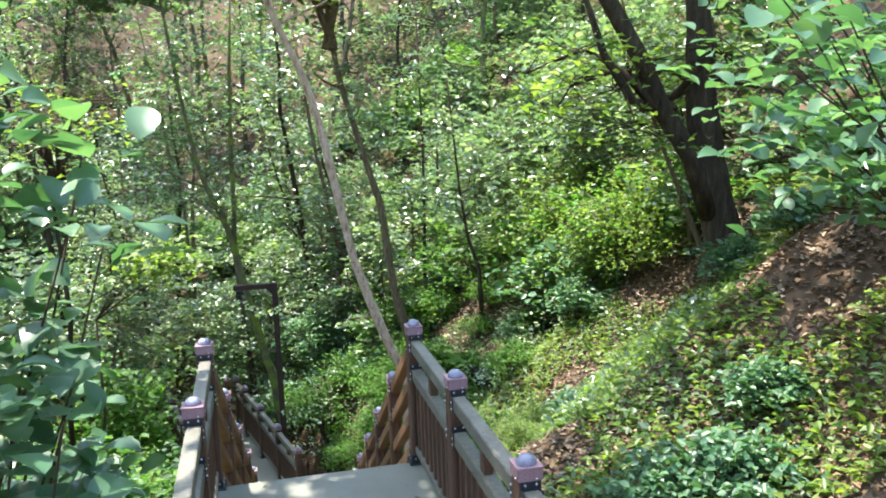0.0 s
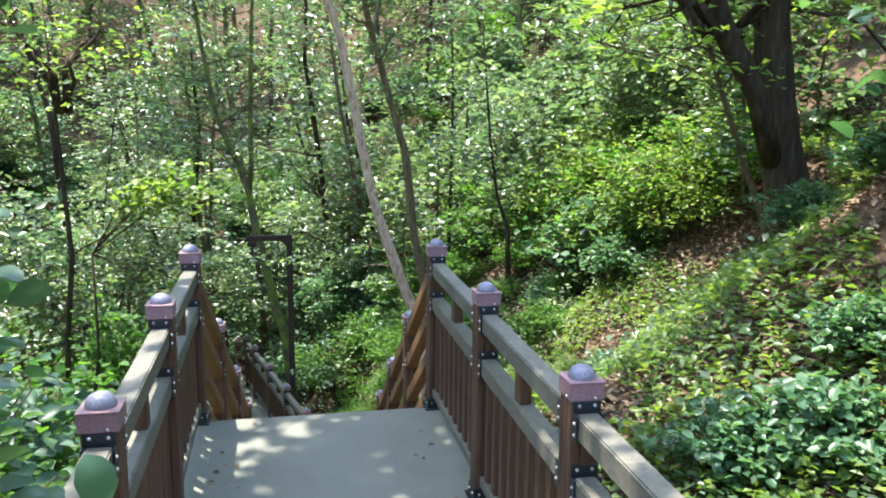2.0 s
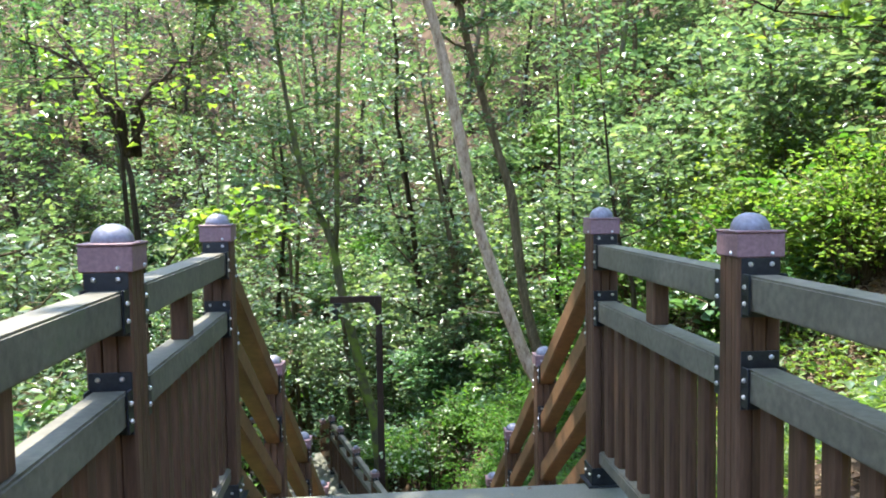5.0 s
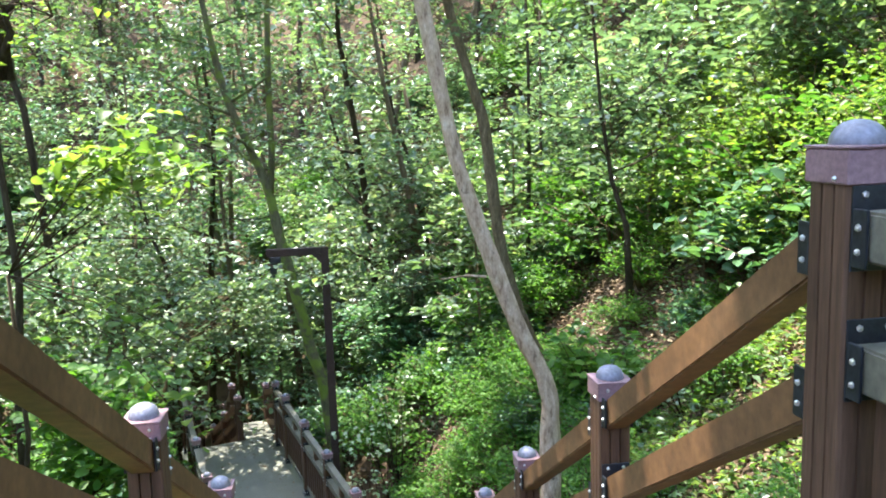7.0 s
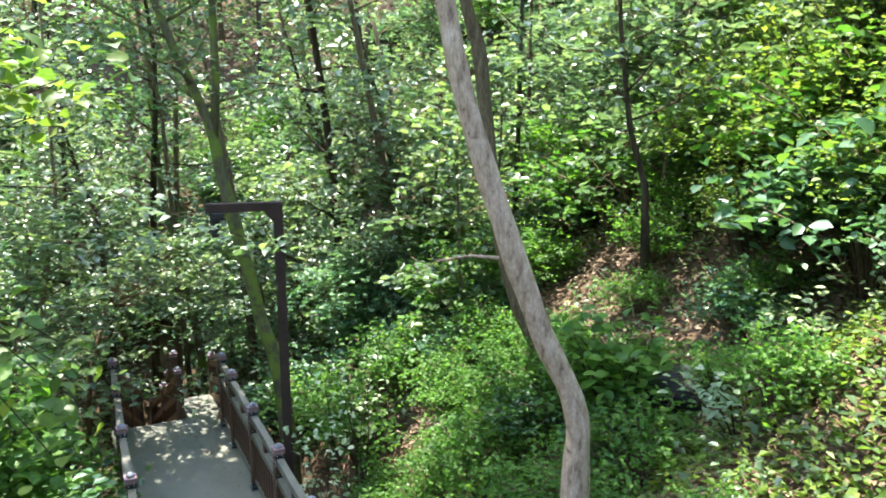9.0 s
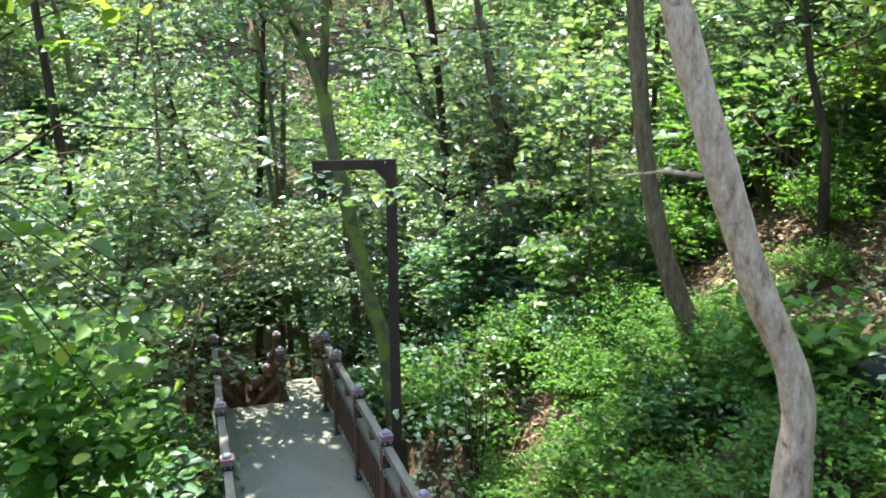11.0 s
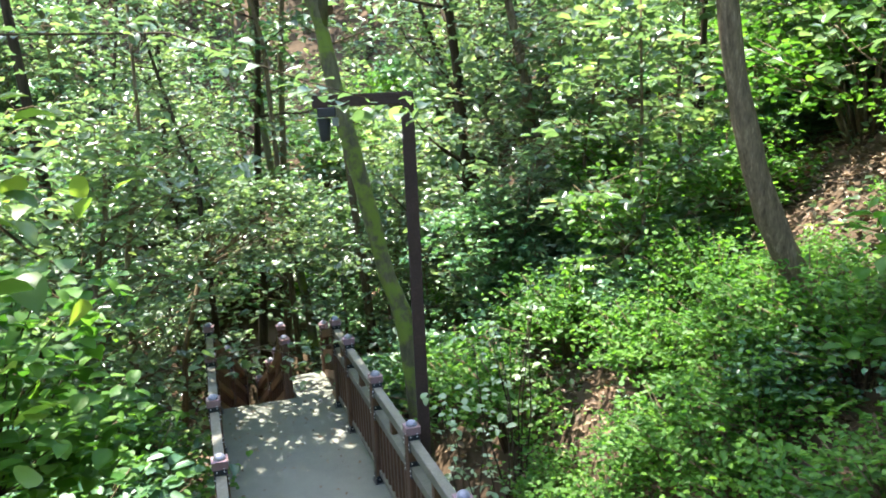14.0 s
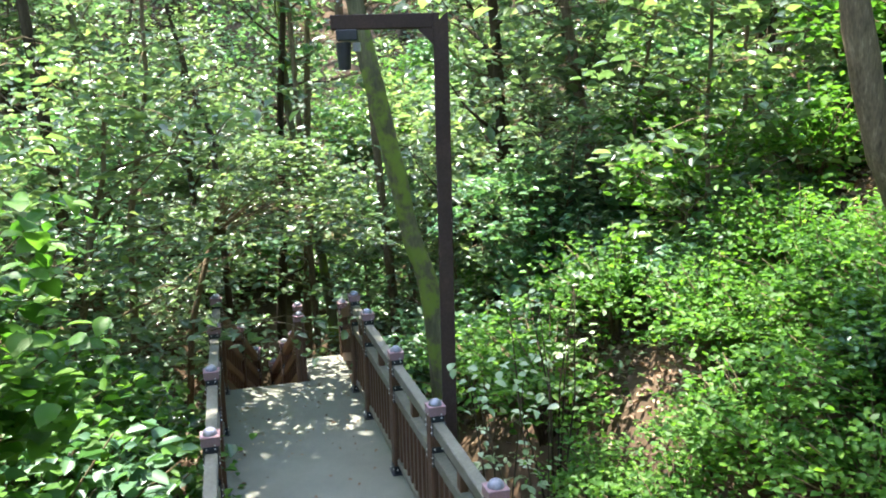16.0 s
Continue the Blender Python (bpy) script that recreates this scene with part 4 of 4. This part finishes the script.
for x, y, k, s_ in ((3.0, 11.8, 1, 0.5), (3.8, 11.5, 1, 0.5), (2.6, 13.1, 1, 1.0), (4.4, 12.2, 1, 1.2), (3.3, 14.0, 1, 1.0), (1.7, 8.9, 1, 1.0), (2.3, 9.6, 1, 1.1), (1.6, 10.2, 1, 1.0), (2.2, 10.9, 1, 1.2), (1.35, 11.5, 1, 1.1), (3.1, 10.3, 1, 0.7), (2.7, 11.3, 1, 0.7), (1.1, 12.6, 1, 1.1), (1.9, 12.5, 1, 1.1), (0.9, 14.0, 1, 1.1), (1.6, 14.2, 1, 1.0), (0.5, 15.4, 1, 1.1), (1.5, 15.8, 0, 1.2), (2.6, 14.6, 1, 1.1), (0.0, 16.6, 0, 1.1), (4.7, 13.9, 1, 1.3), (5.3, 14.8, 1, 1.4), (5.9, 13.5, 1, 1.4), (6.4, 15.3, 0, 1.5), (5.0, 16.2, 1, 1.4), (5.0, 9.3, 0, 1.3), (5.9, 10.2, 1, 1.6), (4.2, 10.1, 0, 1.0), (6.3, 8.6, 1, 1.4), (4.6, 8.2, 0, 0.9), (3.5, 8.4, 1, 0.8), (2.6, 7.6, 1, 0.4), (2.0, 10.5, 1, 1.0), (2.45, 11.3, 1, 1.0), (2.75, 10.7, 1, 0.9), (1.8, 11.3, 1, 1.0), (2.35, 8.7, 1, 0.7), (2.8, 9.2, 1, 0.7), (2.1, 8.1, 1, 0.6), (5.4, 2.6, 1, 0.9), (6.4, 3.0, 3, 1.0), (5.0, 3.4, 3, 0.6), (7.2, 3.6, 1, 1.1), (6.2, 1.6, 1, 0.9), (5.2, 1.4, 3, 0.6), (2.3, 1.3, 3, 0.5), (2.75, 1.0, 3, 0.6), (3.3, 1.5, 3, 0.5), (2.0, 3.6, 2, 0.3), (2.6, 4.6, 2, 0.3), (5.1, 4.6, 3, 0.65), (5.6, 8.4, 2, 1.15), (5.2, 9.2, 2, 1.2), (6.0, 9.4, 2, 1.3), (5.6, 10.6, 2, 1.4), (6.4, 10.8, 2, 1.4), (5.7, 12.2, 2, 1.3), (6.8, 9.9, 2, 1.3), (4.9, 11.2, 2, 1.1), (6.4, 12.6, 2, 1.4), (6.3, 3.8, 3, 0.9), (3.4, 5.6, 3, 0.45), (2.4, 5.2, 1, 0.6), (2.2, 6.6, 1, 0.6),
                    (2.2, 13.6, 0, 0.7), (2.9, 14.0, 3, 0.8), (3.5, 14.8, 0, 0.7), (1.9, 14.9, 3, 0.8), (2.9, 15.6, 0, 0.7), (3.9, 15.9, 3, 0.9), (2.2, 16.4, 3, 0.8), (4.6, 15.2, 3, 0.9), (5.4, 13.4, 3, 0.9),
                    (-2.0, 1.0, 1, 1.0), (-2.3, 2.2, 0, 1.1), (-2.1, 3.4, 1, 1.2), (-2.7, 4.2, 0, 1.3), (-2.1, 5.0, 1, 1.2), (-2.9, 5.8, 0, 1.4), (-2.0, 6.6, 1, 1.2), (-2.6, 7.6, 3, 1.4), (-1.9, 8.4, 1, 1.3), (-2.9, 9.0, 0, 1.5), (-2.1, 9.9, 3, 1.4), (-2.7, 10.8, 1, 1.4), (-2.6, 12.0, 3, 1.4), (-3.4, 12.4, 0, 1.5), (-3.1, 13.4, 1, 1.3), (-3.7, 14.4, 0, 1.1), (-4.3, 13.6, 1, 1.5), (-4.3, 15.8, 0, 1.0), (-3.4, 10.4, 1, 1.5), (-4.4, 11.4, 0, 1.5), (-3.3, 8.0, 2, 1.4), (-3.6, 6.5, 1, 1.5)):
    shrub(k, x, y, rng.uniform(0, 6.28), (min(s_, 0.68) if 1.0 < x < 5 and 8 < y < 13.5 else s_) * rng.uniform(0.9, 1.1))
for i in range(46):
    x, y = rng.uniform(1.3, 7.5), rng.uniform(8.2, 17)
    if x - path_x(y) > 2.2 and (y > 9.4 or x < 2.6) and ((x - 3.6) / 1.1) ** 2 + ((y - 11.7) / 1.4) ** 2 > 1.0:
        shrub(rng.choice((1, 1, 1, 0)), x, y, rng.uniform(0, 6.28), rng.uniform(0.45, 0.7))
for i in range(95):
    x, y = rng.uniform(-9, 11), rng.uniform(16, 32)
    d = x - path_x(y)
    if abs(d) > 3.0 or y > 21:
        shrub(rng.choice((0, 1, 1, 0, 3)), x, y, rng.uniform(0, 6.28), rng.uniform(0.9, 1.5))

for x, y, turn, s_ in ((1.65, 11.75, 1.0, 0.5), (2.0, 12.1, 2.4, 0.5)):
    shrub(1, x, y, turn, s_)

# big-leaved shrub that hangs over the landing, and one on the bank
def broad_parts(seed, foot, ends, leaves, size, mat, radius=0.3, fork=None):
    rg_, nr_ = random.Random(seed), np.random.default_rng(seed)
    tubes, tips = [], []
    f = Vector(foot)
    if fork:
        g = Vector(fork)
        tubes.append(tube([f, f.lerp(g, 0.35) + Vector((-0.12, 0.05, 0)), f.lerp(g, 0.7) + Vector((0.06, 0.04, 0)), g], [0.032, 0.027, 0.022, 0.016], 7))
        f = g
    for e in ends:
        e = Vector(e)
        mid = f.lerp(e, 0.55) + Vector((rg_.uniform(-0.1, 0.1), rg_.uniform(-0.1, 0.1), 0.15))
        tubes.append(tube([f, mid, e], [0.006, 0.005, 0.003] if fork else [0.011, 0.007, 0.003], 6))
        for t in (0.1, 0.4, 0.7, 1.0):
            tips.append((mid.lerp(e, t) + Vector((rg_.uniform(-0.12, 0.12), rg_.uniform(-0.12, 0.12), rg_.uniform(-0.1, 0.1))))[:])
    return join_tubes("stem", tubes, DARK_BARK), big_leaf_mesh("foliage", sprays(tips, leaves, radius, nr_, 0.25), size, mat, nr_)


rb = random.Random(4)
near = thing("broad_leaved_shrub", "tall broad-leaved pale green shrub overhanging the landing", "shrub")
for n_, me in zip(("stem", "foliage"), broad_parts(91, (-1.9, -0.5, ground(-1.9, -0.5) - 0.1), [(-1.2 + rb.uniform(-0.4, 0.34), -0.95 + rb.uniform(-0.45, 0.35), 0.95 + 0.1 * i) for i in range(25)], 9, 0.14, LEAF_DARK, 0.24)):
    put(n_, me, near)
bank_shrub = thing("broad_leaved_shrub", "tall broad-leaved blue-green shrub on the uphill bank", "shrub")
for n_, me in zip(("stem", "foliage"), broad_parts(92, (4.6, 1.2, ground(4.6, 1.2) - 0.1), [(3.7 + rb.uniform(-1.1, 0.9), 1.3 + rb.uniform(-0.9, 0.9), 2.3 + 0.13 * i) for i in range(16)] + [(1.8 + rb.uniform(-0.3, 0.6), -0.5 + rb.uniform(-0.4, 0.5), 2.75 + 0.11 * i) for i in range(8)], 7, 0.135, LEAF_DARK, 0.36)):
    put(n_, me, bank_shrub)
for x, y, h_, seed in ((-2.25, 11.5, 1.5, 141), (-2.7, 10.1, 1.7, 142), (-3.2, 12.7, 1.7, 143), (-2.2, 8.6, 1.5, 144)):
    leafy = thing("broad_leaved_shrub", "leafy shrub with broad fresh green leaves below the steps", "shrub", group="broad-leaved shrubs")
    for n_, me in zip(("stem", "foliage"), broad_parts(seed, (x, y, ground(x, y) - 0.1), [(x + rb.uniform(-0.65, 0.65), y + rb.uniform(-0.6, 0.6), ground(x, y) + h_ * rb.uniform(0.45, 1.0)) for _ in range(16)], 8, 0.13, LEAF_FRESH, 0.26)):
        put(n_, me, leafy)
big = thing("broad_leaved_tree", "small tree with broad fresh green leaves beside the steps", "tree")
for n_, me in zip(("stem", "foliage"), broad_parts(145, (-2.9, 10.7, ground(-2.9, 10.7) - 0.1), [(-2.6 + rb.uniform(-0.7, 0.55), 10.5 + rb.uniform(-0.7, 0.7), -2.9 + 0.058 * i) for i in range(34)], 9, 0.14, LEAF_FRESH, 0.27, (-2.85, 10.7, -2.7))):
    put(n_, me, big)
bright = thing("broad_leaved_tree", "slender tree with sunlit yellow-green leaves beside the stair railing", "tree")
lit_ends = [(-1.95 + 0.09 * i + rb.uniform(-0.15, 0.15), 8.0 + rb.uniform(-0.4, 0.4), 0.85 + rb.uniform(0.0, 0.6)) for i in range(13)] + [(-1.3 + rb.uniform(-0.2, 0.1), 7.8 + rb.uniform(-0.2, 0.2), -0.85 + 0.2 * i) for i in range(4)]
for n_, me in zip(("stem", "foliage"), broad_parts(147, (-3.0, 8.8, ground(-3.0, 8.8) - 0.1), lit_ends, 8, 0.115, LEAF_YELLOW, 0.24, (-2.7, 8.5, 0.2))):
    put(n_, me, bright)
big = thing("broad_leaved_shrub", "round-leaved shrub beside the leaning tree", "shrub", group="broad-leaved shrubs")
for n_, me in zip(("stem", "foliage"), broad_parts(146, (3.0, 10.0, ground(3.0, 10.0) - 0.1), [(2.95 + rb.uniform(-0.55, 0.5), 10.0 + rb.uniform(-0.4, 0.4), ground(3.0, 10.0) + rb.uniform(0.4, 1.2)) for i in range(24)], 7, 0.13, LEAF_FRESH, 0.22)):
    put(n_, me, big)
# small shrubs whose bright sun is painted into the pale leaf colour
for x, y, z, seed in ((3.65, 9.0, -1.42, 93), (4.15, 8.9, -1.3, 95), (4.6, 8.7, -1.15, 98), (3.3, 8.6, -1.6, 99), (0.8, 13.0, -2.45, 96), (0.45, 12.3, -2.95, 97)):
    pale = thing("pale_leaved_shrub", "small shrub with leaves coloured pale to look sunlit", "shrub", group="pale shrubs")
    for n_, me in zip(("stem", "foliage"), broad_parts(seed, (x, y, ground(x, y) - 0.1), [(x + rb.uniform(-0.45, 0.45), y + rb.uniform(-0.3, 0.3), max(z, ground(x, y) + 0.3) + rb.uniform(-0.1, 0.15)) for _ in range(6)], 5, 0.075, LEAF_SUN_PALED, 0.16)):
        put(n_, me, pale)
# added lump, coloured near black to stand for a dark hollow
bm = bmesh.new()
bmesh.ops.create_icosphere(bm, subdivisions=4, radius=1.0)
for v in bm.verts:
    v.co = Vector((v.co.x * 0.34, v.co.y * 0.3, v.co.z * 0.24)) * (1 + 0.28 * noise.noise(v.co * 1.7) + 0.1 * noise.noise(v.co * 5))
hollow_lump = part("boulder", bm, HOLLOW_DARK, None, "", Matrix.Translation((3.5, 9.75, ground(3.5, 9.75) + 0.14)), True)
tagged(hollow_lump, "near-black lump standing for a dark hollow among bank shrubs", "boulder")
path, radii = straight(3.2, 0.05, 97, 6, 0.15, 0.12)
plant("layered_tree", "small tree with flat layered sprays over the walkway", "tree", tree_parts("layered", path, radii, 18, BARK, LEAF, 98, 14, 0.13, 0.42, 0.3, (1.2, 2.3), fine=True, tilt=0.35), at_ground(-4.0, 15.0, 0.4, 1.15))
plant("layered_tree", "small tree with flat layered green sprays beside the walkway", "tree", tree_parts("layered", path, radii, 18, BARK, LEAF_DARK, 99, 14, 0.13, 0.42, 0.3, (1.2, 2.3), fine=True, tilt=0.35), at_ground(-4.6, 18.2, 2.4, 1.2))
# a small tree whose layered sprays arch over the end of the deck
def arch_parts(seed, foot, centre, reach, top, low_z, mat, n, leaves, size):
    rg_, nr_ = random.Random(seed), np.random.default_rng(seed)
    f, c = Vector(foot), Vector(centre)
    fork = f.lerp(Vector((c.x, c.y, low_z)), 0.35)
    fork.z = low_z + 0.1
    tubes, tips = [tube([f, f.lerp(fork, 0.5) + Vector((-0.1, 0, 0.2)), fork], [0.05, 0.042, 0.035], 7)], []
    for i in range(n):
        a, r = rg_.uniform(0, 2 * math.pi), math.sqrt(rg_.random())
        z = top - (top - low_z) * (0.85 * r ** 2.2) - rg_.uniform(0, 0.35)
        e = Vector((c.x + reach[0] * r * math.cos(a), c.y + reach[1] * r * math.sin(a), z))
        mid = fork.lerp(e, 0.55) + Vector((rg_.uniform(-0.1, 0.1), rg_.uniform(-0.1, 0.1), 0.25))
        tubes.append(tube([fork, mid, e], [0.009, 0.006, 0.003], 4))
        for t in (0.45, 0.75, 1.0):
            tips.append((mid.lerp(e, t) + Vector((rg_.uniform(-0.15, 0.15), rg_.uniform(-0.15, 0.15), 0.05)))[:])
    return join_tubes("stem", tubes, BARK), leaf_mesh("foliage", sprays(tips, leaves, 0.34, nr_, 0.1), size, mat, nr_, 0.32, 0.6, fine=True)


arch = thing("arching_tree", "small tree arching flat green sprays over the deck end", "tree")
for n_, me in zip(("stem", "foliage"), arch_parts(131, (-3.5, 17.3, ground(-3.5, 17.3) - 0.1), (-1.95, 17.0, 0), (1.35, 1.1), -1.35, -2.75, LEAF, 46, 16, 0.105)):
    put(n_, me, arch)
arch = thing("arching_tree", "small tree with cool green flat sprays beside the lamp", "tree")
for n_, me in zip(("stem", "foliage"), arch_parts(132, (1.2, 16.6, ground(1.2, 16.6) - 0.1), (1.0, 16.2, 0), (0.9, 0.8), -1.65, -2.5, LEAF_DARK, 30, 15, 0.1)):
    put(n_, me, arch)
side = thing("side_tree", "slim tree reaching a thin leafy limb over the steps", "tree")
sg = ground(-4.0, 11.7)
put("trunk", join_tubes("trunk", [tube([(-4.0, 11.7, sg - 0.2), (-3.9, 11.7, -2.0), (-3.7, 11.6, -0.4), (-3.8, 11.6, 2.0), (-3.9, 11.7, 4.0)], [0.06, 0.05, 0.045, 0.03, 0.01], 7), tube([(-3.7, 11.6, -0.35), (-2.8, 11.4, 0.15), (-1.6, 11.2, 0.1), (-0.8, 11.05, -0.22), (-0.1, 11.0, -0.45)], [0.016, 0.011, 0.008, 0.005, 0.003], 5)], DARK_BARK), side)
side_tips = [(-2.6, 11.4, 0.2), (-2.2, 11.2, 0.25), (-1.7, 11.1, 0.12), (-1.5, 11.4, 0.05), (-1.2, 11.1, -0.05), (-0.75, 11.0, -0.25), (-0.5, 11.1, -0.36), (-0.3, 10.95, -0.4), (-0.05, 11.0, -0.44)]
sr = np.random.default_rng(133)
put("foliage", big_leaf_mesh("foliage", sprays(side_tips, 11, 0.2, sr, 0.2), 0.115, LEAF, sr, 0.35), side)
overhang(side, (-3.75, 11.6, 2.0), [(-3.0, 11.2, 2.6), (-4.4, 11.0, 3.0), (-3.2, 12.4, 3.2), (-4.6, 12.3, 2.4), (-2.6, 11.8, 3.4), (-5.0, 11.6, 3.6), (-3.8, 11.0, 2.3)], 207, LEAF_YELLOW, DARK_BARK, 3, 0.14)
for x, y, k in ((4.9, 14.4, 0), (5.7, 14.2, 1), (5.4, 15.6, 0), (6.6, 14.6, 2)):
    plant("sapling", ("thin sapling with spreading green sprays", "thin sapling with cool green leaves", "thin sapling with sunlit yellow-green leaves")[k], "sapling", SAPLINGS[k], at_ground(x, y, x * 3, 0.9), "saplings")
# tall trees added for shade, their crowns high above the view
path, radii = straight(9.5, 0.11, 101, 9, 0.0, 0.15)
CANOPY = [tree_parts("canopy", path, radii, 20, BARK, lm, 102 + i, 14, 0.17, 0.6, 0.64, (1.8, 3.8), tilt=0.4) for i, lm in enumerate((LEAF, LEAF_YELLOW))]
for i, (x, y) in enumerate(((-3.9, 1.6), (-4.6, 4.4), (9.6, 5.4), (10.5, 12.8))):
    plant("tall_tree", ("tall grey-brown tree added for its high shading crown", "tall tree added for its high yellow-green shading crown")[i % 2], "tree", CANOPY[i % 2], at_ground(x, y, i * 1.9, 1.0), "tall trees")

# ---- ground cover, fallen leaves, far woods ----
nr = np.random.default_rng(7)


def cover(n, x0, x1, y0, y1, lift, patchy):
    out = []
    while len(out) < n:
        x, y = nr.uniform(x0, x1), nr.uniform(y0, y1)
        if lift > 0.03 and ((x - 6.1) / 1.1) ** 2 + ((y - 7.4) / 0.9) ** 2 < 1:
            continue
        if abs(x - path_x(y)) < 1.05 or noise.noise(Vector((x * 0.8, y * 0.8, 5))) < patchy:
            continue
        out.append((x, y, ground(x, y) + abs(nr.normal(0, lift)) + 0.03))
    return out


tagged(put("undergrowth", leaf_mesh("undergrowth", cover(30000, -6, 9, -3, 22, 0.14, -0.15), 0.085, LEAF, nr, 0.5, 0.6)), "low green undergrowth over the forest floor", "undergrowth", kind="stuff")
tagged(put("sunny_undergrowth", leaf_mesh("sunny_undergrowth", cover(40000, 1.1, 8, -3, 9, 0.08, -0.3), 0.08, LEAF_YELLOW, nr, 0.5, 0.5)), "low yellow-green plants on the sunny bank", "undergrowth", kind="stuff")
tagged(put("slope_undergrowth", leaf_mesh("slope_undergrowth", cover(16000, -12, -1.2, -8, 14, 0.14, -0.25), 0.1, LEAF_FRESH, nr, 0.5, 0.6)), "green undergrowth on the lower slope", "undergrowth", kind="stuff")
tagged(put("slope_litter", leaf_mesh("slope_litter", cover(14000, -8, 9, -8, 14, 0.012, -0.7), 0.085, LITTER, nr, 0.4, 0.6)), "brown leaf litter over the slope", "leaf litter", kind="stuff")
tagged(put("far_undergrowth", leaf_mesh("far_undergrowth", cover(30000, -18, 18, 17, 42, 0.4, -0.1), 0.2, LEAF, nr, 0.5, 0.6)), "green undergrowth over the far hillside", "undergrowth", kind="stuff")
tagged(put("fallen_leaves", leaf_mesh("fallen_leaves", cover(34000, 1.0, 9, -3, 17, 0.012, -0.7), 0.075, LITTER, nr, 0.45, 0.6)), "dry brown fallen leaves on the bank", "leaf litter", kind="stuff")
tagged(put("dry_leaves", leaf_mesh("dry_leaves", cover(17000, 1.1, 7, -2.5, 9.5, 0.01, -0.8), 0.07, LITTER, nr, 0.4, 0.6)), "curled dry leaves thick on the sunny bank", "leaf litter", kind="stuff")
tagged(put("far_litter", leaf_mesh("far_litter", cover(26000, -14, 16, 14, 36, 0.02, -0.8), 0.12, LITTER, nr, 0.4, 0.6)), "dry fallen leaves over the far hillside", "leaf litter", kind="stuff")
bits = []
while len(bits) < 170:
    s_ = S_EXT - abs(nr.normal(0, 2.2))
    a_ = nr.uniform(-WIDE2 + 0.05, -0.03)
    if 0 < s_ < S_EXT - 0.05 and (s_ < S_END - 0.05 or a_ > -0.45):
        bits.append(low(a_, s_, 0.012)[:])
for _ in range(34):
    side_ = nr.choice((-1, 1))
    bits.append((side_ * (0.72 - abs(nr.normal(0, 0.14))), nr.uniform(-1.2, 2.8), 0.012))
tagged(put("deck_leaves", leaf_mesh("deck_leaves", bits, 0.042, LITTER, nr, 0.18, 0.6)), "small dry leaves scattered on the decks", "fallen leaves", kind="stuff")
woods, stems = [], []
rg = random.Random(33)
for i in range(150):
    x, y = rg.uniform(-60, 60), rg.uniform(40, 75)
    z = ground(x, y)
    h = rg.uniform(8, 13)
    stems.append(tube([(x, y, z - 0.3), (x + rg.uniform(-0.6, 0.6), y, z + h * 0.5), (x + rg.uniform(-1, 1), y, z + h)], [0.14, 0.1, 0.03], 5))
    for _ in range(34):
        woods.append((x + rg.gauss(0, 1.6), y + rg.gauss(0, 1.6), z + h * rg.uniform(0.12, 1.0)))
fw = thing("far_woods", "dense leafy woods on the far hillside", "woods", kind="stuff")
put("trunks", join_tubes("trunks", stems, BARK), fw)
put("foliage", leaf_mesh("foliage", sprays(woods, 12, 0.9, nr, 0.3), 0.38, LEAF, nr, 0.7, 0.6), fw)
